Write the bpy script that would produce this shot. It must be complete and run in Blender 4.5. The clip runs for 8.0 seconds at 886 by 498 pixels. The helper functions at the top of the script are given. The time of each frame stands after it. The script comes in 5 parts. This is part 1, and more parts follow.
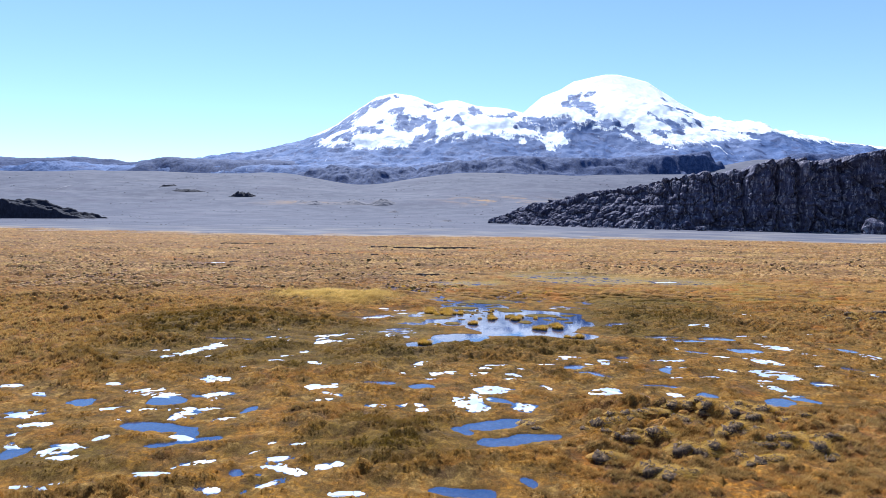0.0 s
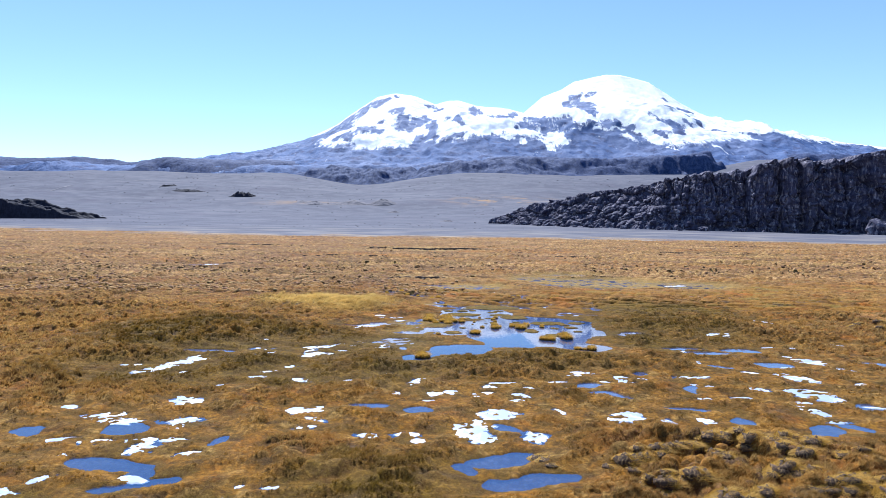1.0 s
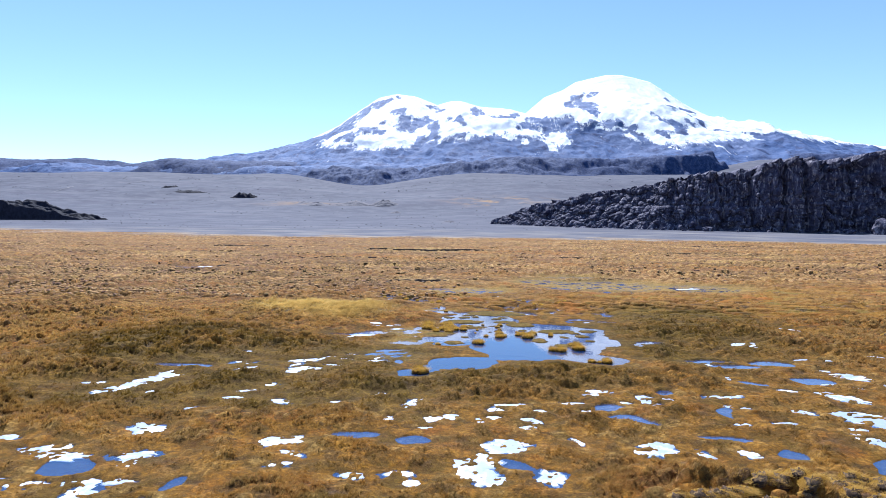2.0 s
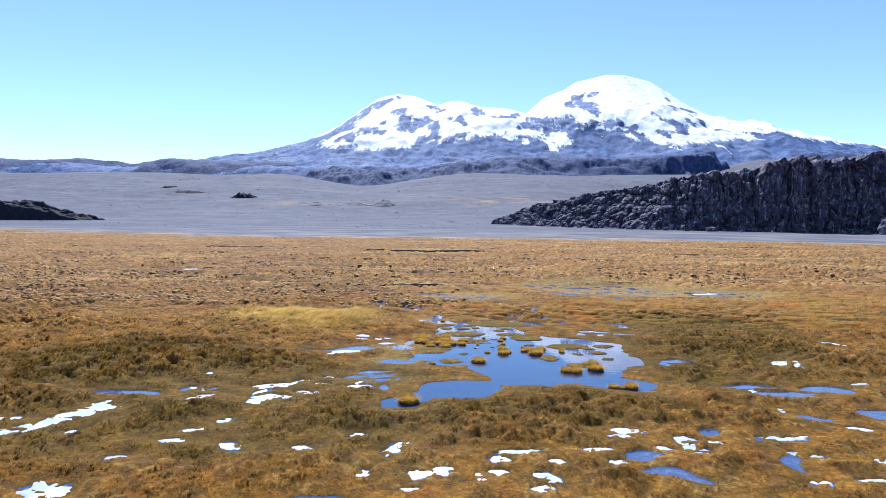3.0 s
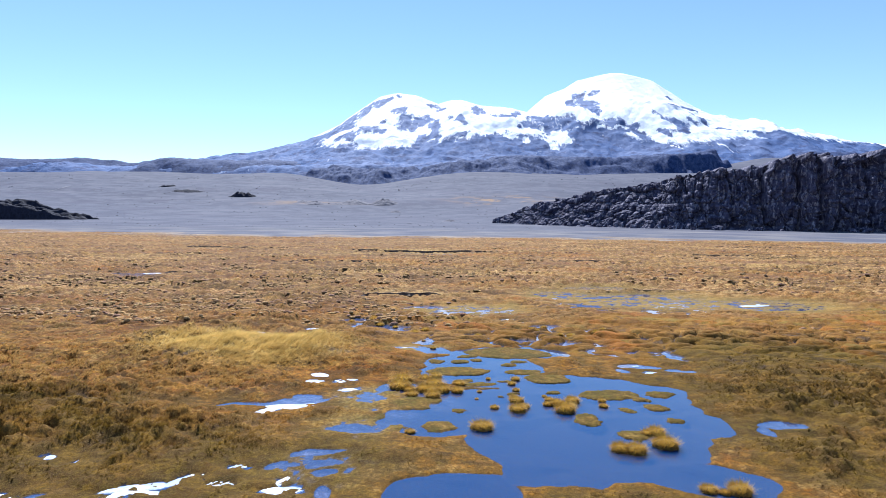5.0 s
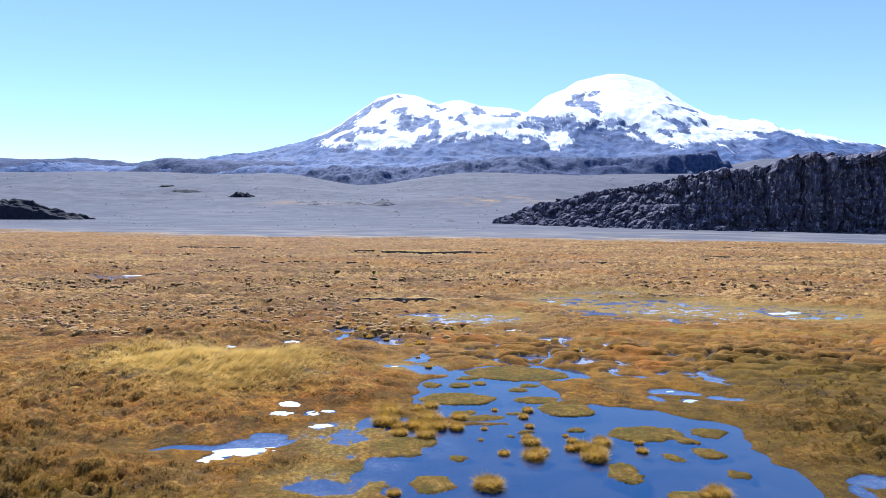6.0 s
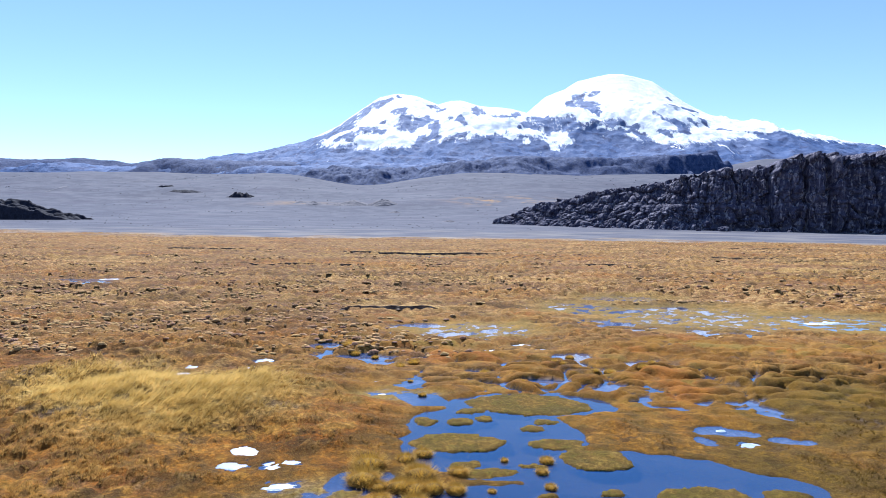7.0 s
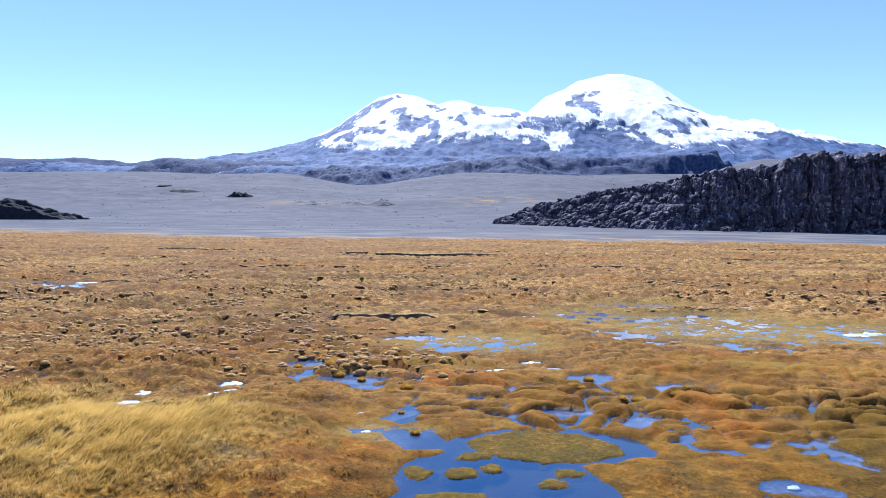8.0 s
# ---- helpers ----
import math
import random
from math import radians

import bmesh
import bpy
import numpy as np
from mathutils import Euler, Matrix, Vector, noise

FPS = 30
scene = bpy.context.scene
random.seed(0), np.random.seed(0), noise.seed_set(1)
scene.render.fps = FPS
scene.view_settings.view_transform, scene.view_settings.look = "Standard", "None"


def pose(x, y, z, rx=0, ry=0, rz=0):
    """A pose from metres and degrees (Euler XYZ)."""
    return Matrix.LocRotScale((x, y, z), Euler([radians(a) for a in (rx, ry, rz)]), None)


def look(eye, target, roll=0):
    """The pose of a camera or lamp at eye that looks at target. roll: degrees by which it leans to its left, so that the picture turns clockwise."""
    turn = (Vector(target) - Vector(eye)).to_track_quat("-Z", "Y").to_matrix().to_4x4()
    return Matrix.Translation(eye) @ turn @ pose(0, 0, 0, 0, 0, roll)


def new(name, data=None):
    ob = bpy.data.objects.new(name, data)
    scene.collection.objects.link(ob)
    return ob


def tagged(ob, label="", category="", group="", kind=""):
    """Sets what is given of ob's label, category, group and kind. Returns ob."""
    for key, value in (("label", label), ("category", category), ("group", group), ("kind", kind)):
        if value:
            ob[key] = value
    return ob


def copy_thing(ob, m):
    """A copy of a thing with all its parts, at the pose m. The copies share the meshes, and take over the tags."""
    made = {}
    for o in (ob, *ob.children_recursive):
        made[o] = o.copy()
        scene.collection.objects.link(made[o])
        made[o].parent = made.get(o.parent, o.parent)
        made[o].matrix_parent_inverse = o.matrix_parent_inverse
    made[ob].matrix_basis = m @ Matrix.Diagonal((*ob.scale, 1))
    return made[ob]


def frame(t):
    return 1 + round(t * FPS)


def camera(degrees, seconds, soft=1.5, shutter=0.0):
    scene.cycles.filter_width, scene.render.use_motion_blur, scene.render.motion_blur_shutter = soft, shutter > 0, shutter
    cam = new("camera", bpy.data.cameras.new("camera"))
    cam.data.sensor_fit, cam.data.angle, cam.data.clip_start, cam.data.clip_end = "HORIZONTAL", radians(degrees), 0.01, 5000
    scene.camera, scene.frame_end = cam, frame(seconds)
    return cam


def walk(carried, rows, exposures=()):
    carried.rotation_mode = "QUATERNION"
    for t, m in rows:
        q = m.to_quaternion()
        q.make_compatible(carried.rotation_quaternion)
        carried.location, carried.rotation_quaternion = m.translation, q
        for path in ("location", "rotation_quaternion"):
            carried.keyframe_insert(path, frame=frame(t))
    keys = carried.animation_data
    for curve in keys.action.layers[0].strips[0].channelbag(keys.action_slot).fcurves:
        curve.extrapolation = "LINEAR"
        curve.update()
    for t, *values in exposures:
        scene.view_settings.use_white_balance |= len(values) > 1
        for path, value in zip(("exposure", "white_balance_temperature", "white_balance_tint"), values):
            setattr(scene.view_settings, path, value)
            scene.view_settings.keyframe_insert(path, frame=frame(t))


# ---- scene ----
cam = camera(74.0, 8.0, soft=0.6)
PATH = [
    (0.0, (0.000, 0.000, 5.400), (-1.343, 49.927, 3.066), 0.58),
    (0.5, (-0.035, 1.320, 5.415), (-1.401, 51.247, 3.084), 0.56),
    (1.0, (-0.029, 2.231, 5.452), (-1.412, 52.158, 3.133), 0.61),
    (1.5, (-0.027, 3.232, 5.444), (-1.510, 53.158, 3.154), 0.56),
    (3.0, (0.103, 8.232, 5.408), (-1.497, 58.156, 3.156), 0.47),
    (3.5, (0.184, 10.316, 5.384), (-1.443, 60.238, 3.110), 0.47),
    (4.0, (0.262, 12.396, 5.349), (-1.385, 62.316, 3.048), 0.43),
    (4.5, (0.279, 14.307, 5.314), (-1.377, 64.225, 2.989), 0.39),
    (6.0, (0.250, 19.686, 5.139), (-1.394, 69.607, 2.862), 0.46),
    (6.5, (0.260, 21.449, 5.119), (-1.384, 71.372, 2.871), 0.45),
    (7.0, (0.226, 23.161, 5.102), (-1.412, 73.083, 2.855), 0.47),
    (7.5, (0.200, 24.813, 5.087), (-1.428, 74.736, 2.841), 0.50),
    (8.0, (0.180, 26.295, 5.089), (-1.434, 76.218, 2.840), 0.49),
]
walk(cam, [(t, look(eye, target, roll)) for t, eye, target, roll in PATH],
     [(0.0, 0.8, 5550, 10), (8.0, 0.8, 5550, 10)])

# ---- world and sun: high sun ahead of the camera, slightly to its left ----
SUN_ELEVATION, SUN_LEFT = 50.0, 14.0
world = bpy.data.worlds.new("sky")
scene.world = world
world.use_nodes = True
wt = world.node_tree
sky = wt.nodes.new("ShaderNodeTexSky")
sky.sky_type = "NISHITA"
sky.sun_disc = False
sky.sun_elevation = radians(SUN_ELEVATION)
sky.sun_rotation = radians(-SUN_LEFT)
sky.altitude = 3000
sky.air_density, sky.dust_density, sky.ozone_density = 1.2, 0.1, 1.0
wt.links.new(sky.outputs[0], wt.nodes["Background"].inputs[0])
wt.nodes["Background"].inputs[1].default_value = 0.10
sun = new("sun", bpy.data.lights.new("sun", "SUN"))
sun.data.energy, sun.data.angle, sun.data.color = 5.0, radians(0.5), (1.0, 0.955, 0.88)
e, a = radians(SUN_ELEVATION), radians(SUN_LEFT)
sun.matrix_world = look(Vector((-math.sin(a) * math.cos(e), math.cos(a) * math.cos(e), math.sin(e))) * 200, (0, 0, 0))


# ---- noise on arrays ----
TABLE = np.random.RandomState(5).rand(256, 256).astype(np.float32)
GX, GY = np.cos(TABLE * 2 * np.pi), np.sin(TABLE * 2 * np.pi)


def hash2(i, j, seed):
    return TABLE[(i + seed * 37) & 255, (j + seed * 91) & 255]


def whole(x):
    f = np.floor(x)
    return f.astype(np.int32), (x - f).astype(np.float32)


def vnoise(x, y, seed=0):
    """Smooth gradient noise, about -0.7 to 0.7."""
    (i, fx), (j, fy) = whole(x), whole(y)
    u, v = fx * fx * (3 - 2 * fx), fy * fy * (3 - 2 * fy)
    i0, j0 = (i + seed * 37) & 255, (j + seed * 91) & 255
    i1, j1 = (i0 + 1) & 255, (j0 + 1) & 255
    a = GX[i0, j0] * fx + GY[i0, j0] * fy
    b = GX[i1, j0] * (fx - 1) + GY[i1, j0] * fy
    c = GX[i0, j1] * fx + GY[i0, j1] * (fy - 1)
    d = GX[i1, j1] * (fx - 1) + GY[i1, j1] * (fy - 1)
    a += (b - a) * u
    c += (d - c) * u
    return a + (c - a) * v


def fbm(x, y, octaves=4, seed=0, gain=0.5):
    s, a = 0, 1.0
    for o in range(octaves):
        s = s + a * vnoise(x * 2 ** o + 17.3 * o, y * 2 ** o - 9.1 * o, seed + o)
        a *= gain
    return s


def ridged(x, y, octaves=4, seed=0):
    s, a = 0, 1.0
    for o in range(octaves):
        s = s + a * (1 - np.abs(vnoise(x * 2 ** o + 5.7 * o, y * 2 ** o, seed + o)) * 2.2)
        a *= 0.5
    return s / 1.9


def worley(x, y, seed=0):
    """Distance to the nearest and second nearest point, and a random value of the nearest one."""
    (i, fx), (j, fy) = whole(x), whole(y)
    f1, f2, rnd = np.full(x.shape, 9.0, np.float32), np.full(x.shape, 9.0, np.float32), np.zeros(x.shape, np.float32)
    for di in (-1, 0, 1):
        for dj in (-1, 0, 1):
            px, py = di + 0.1 + 0.8 * hash2(i + di, j + dj, seed) - fx, dj + 0.1 + 0.8 * hash2(i + di, j + dj, seed + 7) - fy
            d = np.sqrt(px * px + py * py)
            near = d < f1
            f2 = np.where(near, f1, np.minimum(f2, d))
            rnd = np.where(near, hash2(i + di, j + dj, seed + 13), rnd)
            f1 = np.where(near, d, f1)
    return f1, f2, rnd


def step(a, b, x):
    t = np.clip((x - a) / (b - a), 0, 1)
    return t * t * (3 - 2 * t)


# ---- materials ----
def shader(name):
    m = bpy.data.materials.new(name)
    m.use_nodes = True
    nt = m.node_tree
    b = nt.nodes["Principled BSDF"]
    b.inputs["Specular IOR Level"].default_value = 0.25
    return m, nt, b


class Nodes:
    """Short forms for building a node tree."""
    def __init__(self, nt):
        self.nt = nt
        self.pos = nt.nodes.new("ShaderNodeNewGeometry").outputs["Position"]

    def put(self, value, socket):
        if isinstance(value, bpy.types.NodeSocket):
            self.nt.links.new(value, socket)
        elif socket.type == "RGBA" and len(value) == 3:
            socket.default_value = (*value, 1)
        else:
            socket.default_value = value

    def noise(self, scale, detail=4, rough=0.55, stretch=None):
        n = self.nt.nodes.new("ShaderNodeTexNoise")
        v = self.pos
        if stretch:
            k = self.nt.nodes.new("ShaderNodeVectorMath")
            k.operation = "MULTIPLY"
            self.nt.links.new(v, k.inputs[0])
            k.inputs[1].default_value = stretch
            v = k.outputs[0]
        self.nt.links.new(v, n.inputs["Vector"])
        n.inputs["Scale"].default_value, n.inputs["Detail"].default_value, n.inputs["Roughness"].default_value = scale, detail, rough
        return n.outputs["Fac"]

    def cells(self, scale, stretch, wobble):
        """A random value for each cushion, and the distance to its rim."""
        w = self.nt.nodes.new("ShaderNodeTexNoise")
        w.inputs["Scale"].default_value = 2.2
        self.nt.links.new(self.pos, w.inputs["Vector"])
        add = self.nt.nodes.new("ShaderNodeVectorMath")
        add.operation = "MULTIPLY_ADD"
        self.nt.links.new(w.outputs["Color"], add.inputs[0])
        add.inputs[1].default_value = (wobble * 6, wobble * 6, 0)
        self.nt.links.new(self.pos, add.inputs[2])
        mul = self.nt.nodes.new("ShaderNodeVectorMath")
        mul.operation = "MULTIPLY"
        self.nt.links.new(add.outputs[0], mul.inputs[0])
        mul.inputs[1].default_value = (stretch[0], stretch[1], 0.0)
        res = []
        for feature in ("F1", "DISTANCE_TO_EDGE"):
            v = self.nt.nodes.new("ShaderNodeTexVoronoi")
            v.feature = feature
            v.inputs["Scale"].default_value = scale
            self.nt.links.new(mul.outputs[0], v.inputs["Vector"])
            if feature == "F1":
                sep = self.nt.nodes.new("ShaderNodeSeparateColor")
                self.nt.links.new(v.outputs["Color"], sep.inputs[0])
                res.append(sep.outputs[0])
            else:
                res.append(v.outputs["Distance"])
        return res

    def attr(self, name):
        n = self.nt.nodes.new("ShaderNodeAttribute")
        n.attribute_name = name
        return n.outputs["Fac"]

    def math(self, op, a, b=0.0, clamp=False):
        n = self.nt.nodes.new("ShaderNodeMath")
        n.operation, n.use_clamp = op, clamp
        self.put(a, n.inputs[0])
        self.put(b, n.inputs[1])
        return n.outputs[0]

    def ramp(self, v, lo, hi):
        n = self.nt.nodes.new("ShaderNodeMapRange")
        n.interpolation_type = "SMOOTHSTEP"
        self.put(v, n.inputs[0])
        n.inputs[1].default_value, n.inputs[2].default_value = lo, hi
        return n.outputs[0]

    def mix(self, fac, a, b, blend="MIX"):
        n = self.nt.nodes.new("ShaderNodeMix")
        n.data_type, n.blend_type = "RGBA", blend
        self.put(fac, n.inputs[0])
        self.put(a, n.inputs[6])
        self.put(b, n.inputs[7])
        return n.outputs[2]

    def bump(self, height, strength, distance, b):
        n = self.nt.nodes.new("ShaderNodeBump")
        n.inputs["Strength"].default_value, n.inputs["Distance"].default_value = strength, distance
        self.put(height, n.inputs["Height"])
        self.nt.links.new(n.outputs[0], b.inputs["Normal"])


def turf_colour(n):
    """Brown, rust, straw and olive patches of the bog, shared by turf and blades."""
    big, mid = n.noise(0.22, 3), n.noise(1.3, 5)
    clump = n.noise(2.6, 5, 0.62, (0.7, 1.0, 1.0))
    c = n.mix(n.ramp(big, 0.38, 0.62), (0.258, 0.086, 0.008), (0.320, 0.136, 0.015))
    c = n.mix(n.math("MULTIPLY", n.ramp(mid, 0.48, 0.57), 0.85), c, (0.098, 0.034, 0.008))
    c = n.mix(n.math("MULTIPLY", n.ramp(mid, 0.45, 0.34), 0.6), c, (0.490, 0.275, 0.048))
    c = n.mix(n.math("MULTIPLY", n.attr("wet"), n.ramp(n.noise(0.9, 4), 0.20, 0.55)), c, n.mix(n.ramp(mid, 0.4, 0.6), (0.225, 0.110, 0.010), (0.098, 0.062, 0.008)))
    c = n.mix(n.attr("dry"), c, n.mix(n.ramp(n.noise(1.6, 4, 0.6, (0.5, 1.0, 1.0)), 0.42, 0.60), (0.42, 0.285, 0.055), (0.86, 0.66, 0.235)))
    tuft = n.mix(n.ramp(clump, 0.40, 0.58), (0.680, 0.460, 0.220), (0.350, 0.170, 0.080))
    tuft = n.mix(n.ramp(n.noise(0.16, 5, 0.6, (0.35, 1.0, 1.0)), 0.50, 0.62), tuft, (0.275, 0.145, 0.100))
    tuft = n.mix(n.math("MULTIPLY", n.ramp(n.noise(0.55, 5, 0.65, (0.14, 1.0, 1.0)), 0.52, 0.60), 0.9), tuft, (0.055, 0.032, 0.028))
    wide = n.noise(0.075, 5, 0.6, (0.45, 1.0, 1.0))
    tuft = n.mix(n.math("MULTIPLY", n.ramp(wide, 0.50, 0.60), 0.75), tuft, (0.370, 0.135, 0.030))
    tuft = n.mix(n.math("MULTIPLY", n.ramp(wide, 0.44, 0.36), 0.6), tuft, (0.660, 0.471, 0.185))
    c = n.mix(n.attr("far"), c, tuft)
    c = n.mix(n.math("MULTIPLY", n.ramp(clump, 0.545, 0.63), 0.75), c, (0.042, 0.024, 0.013))
    cells = n.cells(1.55, (1.0, 1.35, 0.4), 0.10)
    pick = n.mix(n.ramp(cells[0], 0.15, 0.45), (0.46, 0.30, 0.09), (0.24, 0.105, 0.022))
    pick = n.mix(n.ramp(cells[0], 0.45, 0.62), pick, (0.13, 0.066, 0.034))
    pick = n.mix(n.ramp(cells[0], 0.70, 0.85), pick, (0.50, 0.35, 0.14))
    spread = n.ramp(n.noise(0.16, 4, 0.6, (0.6, 1.0, 1.0)), 0.42, 0.56)
    on = n.math("MULTIPLY", n.math("MULTIPLY", n.math("ADD", n.math("MULTIPLY", n.attr("far"), 0.35), 0.20), spread), n.math("SUBTRACT", 1.0, n.attr("dry")))
    on = n.math("MULTIPLY", on, n.math("SUBTRACT", 1.0, n.math("MULTIPLY", n.attr("wet"), 0.8)))
    c = n.mix(on, c, pick)
    gap = n.math("MULTIPLY", n.ramp(cells[1], 0.085, 0.02), n.ramp(n.noise(0.8, 4), 0.42, 0.58))
    c = n.mix(n.math("MULTIPLY", gap, on), c, (0.06, 0.036, 0.028))
    heath = n.math("MULTIPLY", n.attr("heath"), n.ramp(n.noise(1.1, 6, 0.7, (0.35, 1.0, 1.0)), 0.42, 0.56))
    c = n.mix(n.math("MULTIPLY", heath, n.math("MULTIPLY", n.attr("far"), 0.85)), c, (0.165, 0.090, 0.066))
    streak = n.ramp(n.noise(0.42, 5, 0.65, (0.12, 1.0, 1.0)), 0.55, 0.61)
    c = n.mix(n.math("MULTIPLY", streak, n.math("MULTIPLY", n.attr("far"), 0.85)), c, (0.048, 0.027, 0.022))
    mat = n.mix(n.ramp(n.noise(1.0, 5, 0.6, (0.7, 1.0, 1.0)), 0.42, 0.60), (0.262, 0.132, 0.014), (0.118, 0.052, 0.007))
    mat = n.mix(n.ramp(n.noise(0.35, 4, 0.6), 0.54, 0.66), mat, (0.33, 0.105, 0.010))
    mat = n.mix(n.ramp(n.noise(0.5, 4, 0.6, (1.0, 1.3, 1.0)), 0.46, 0.36), mat, (0.20, 0.150, 0.030))
    c = n.mix(n.math("MULTIPLY", n.math("MULTIPLY", n.attr("cushion"), 0.75), n.math("SUBTRACT", 1.0, n.math("MULTIPLY", n.attr("wet"), 0.85))), c, mat)
    isle = n.mix(n.ramp(n.noise(1.6, 5, 0.65), 0.42, 0.60), (0.090, 0.088, 0.016), (0.190, 0.130, 0.026))
    c = n.mix(n.math("MULTIPLY", n.attr("mat"), 0.8), c, isle)
    c = n.mix(n.math("MULTIPLY", n.attr("film"), 0.75), c, n.mix(n.ramp(n.noise(0.8, 5, 0.65), 0.42, 0.60), (0.205, 0.175, 0.060), (0.330, 0.230, 0.060)))
    dark_turf = n.mix(n.ramp(n.noise(1.7, 5, 0.65), 0.42, 0.58), (0.132, 0.088, 0.011), (0.038, 0.029, 0.005))
    c = n.mix(n.math("MULTIPLY", n.attr("dark_turf"), 0.86), c, dark_turf)
    # sunlit tops of the tufts, painted as paler straw
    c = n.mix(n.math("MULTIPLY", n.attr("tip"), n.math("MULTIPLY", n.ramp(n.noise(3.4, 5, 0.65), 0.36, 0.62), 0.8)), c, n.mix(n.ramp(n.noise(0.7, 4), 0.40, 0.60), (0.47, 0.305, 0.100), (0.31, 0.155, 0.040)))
    return n.mix(1.0, c, (1.07, 0.99, 0.88), "MULTIPLY")


def bog_material():
    m, nt, b = shader("bog_turf")
    n = Nodes(nt)
    mid, fine, hair = n.noise(1.3, 5), n.noise(9, 4, 0.7), n.noise(38, 3, 0.7)
    c = turf_colour(n)
    # dark peat, its tone also painting the shade between cushions
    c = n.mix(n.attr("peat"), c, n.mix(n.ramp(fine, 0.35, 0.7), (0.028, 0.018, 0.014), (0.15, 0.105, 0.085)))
    pale_bed = n.mix(n.ramp(n.noise(1.8, 5, 0.6), 0.35, 0.65), (0.26, 0.25, 0.33), (0.46, 0.43, 0.50))
    c = n.mix(n.attr("bed"), c, n.mix(n.attr("pale_bed"), n.mix(mid, (0.016, 0.024, 0.030), (0.040, 0.044, 0.034)), pale_bed))
    c = n.mix(n.math('MULTIPLY', n.ramp(fine, 0.64, 0.44), n.math('SUBTRACT', 1.0, n.math('MULTIPLY', n.attr('cushion'), 0.6))), c, n.mix(0.6, c, (0.05, 0.024, 0.008)))
    c = n.mix(n.ramp(hair, 0.45, 0.75), c, n.mix(0.3, c, (0.44, 0.29, 0.075)))
    stones, dust = n.noise(0.05, 6, 0.6), n.noise(1.1, 8, 0.75)
    g = n.mix(n.ramp(stones, 0.4, 0.65), (0.095, 0.095, 0.120), (0.129, 0.126, 0.150))
    g = n.mix(n.math("MULTIPLY", n.ramp(n.noise(0.012, 5), 0.54, 0.66), 0.5), g, (0.10, 0.094, 0.122))
    g = n.mix(n.ramp(dust, 0.58, 0.68), g, (0.062, 0.058, 0.075))
    g = n.mix(n.math("MULTIPLY", n.ramp(n.noise(0.28, 7, 0.75), 0.55, 0.68), 0.7), g, (0.075, 0.07, 0.092))
    g = n.mix(n.math("MULTIPLY", n.ramp(n.noise(0.02, 6, 0.6, (0.3, 1.0, 1.0)), 0.52, 0.66), 0.5), g, (0.162, 0.156, 0.178))
    g = n.mix(n.math("MULTIPLY", n.attr("straw"), n.ramp(n.noise(0.06, 5, 0.6), 0.38, 0.58)), g, (0.33, 0.205, 0.10))
    g = n.mix(n.attr("salt"), g, (0.52, 0.45, 0.34))
    c = n.mix(n.attr("gravel"), c, g)
    n.put(c, b.inputs["Base Color"])
    b.inputs["Roughness"].default_value = 0.9
    b.inputs["Specular IOR Level"].default_value = 0.08
    n.bump(n.math("ADD", n.math("MULTIPLY", fine, 1.6), hair), 0.7, 0.048, b)
    return m


def grass_material(name, low, high, share):
    m, nt, b = shader(name)
    n = Nodes(nt)
    r = nt.nodes.new("ShaderNodeNewGeometry").outputs["Random Per Island"]
    tint = n.mix(n.math("ADD", n.math("MULTIPLY", r, 0.5), n.math("MULTIPLY", n.attr("tone"), 0.5)), low, high)
    tint = n.mix(n.attr("dry"), tint, n.mix(n.attr("tone"), (0.44, 0.29, 0.065), (0.86, 0.64, 0.25)))
    c = n.mix(n.math("MULTIPLY", n.math("SUBTRACT", 1.0, n.math("MULTIPLY", n.math("MAXIMUM", n.attr("wet"), n.attr("dark_turf")), 0.93)), share), turf_colour(n), tint)
    n.put(c, b.inputs["Base Color"])
    b.inputs["Roughness"].default_value = 0.6
    t = nt.nodes.new("ShaderNodeBsdfTranslucent")
    n.put(c, t.inputs[0])
    mx = nt.nodes.new("ShaderNodeMixShader")
    mx.inputs[0].default_value = 0.45
    nt.links.new(b.outputs[0], mx.inputs[1])
    nt.links.new(t.outputs[0], mx.inputs[2])
    nt.links.new(mx.outputs[0], nt.nodes["Material Output"].inputs[0])
    return m


def rock_material(name, low, high, crack, scale, pale_streak=(0.2, 0.19, 0.19)):
    m, nt, b = shader(name)
    n = Nodes(nt)
    a, f, s = n.noise(scale, 6, 0.6), n.noise(scale * 6, 6, 0.7), n.noise(scale * 2.2, 5, 0.6, (1, 1, 0.18))
    c = n.mix(n.ramp(a, 0.35, 0.65), low, high)
    c = n.mix(n.ramp(s, 0.50, 0.66), c, pale_streak)
    c = n.mix(n.ramp(f, 0.48, 0.30), c, crack)
    n.put(c, b.inputs["Base Color"])
    b.inputs["Roughness"].default_value = 0.88
    n.bump(n.math("ADD", n.math("MULTIPLY", a, 2.0), f), 0.8, 0.6 / (scale * 6), b)
    return m


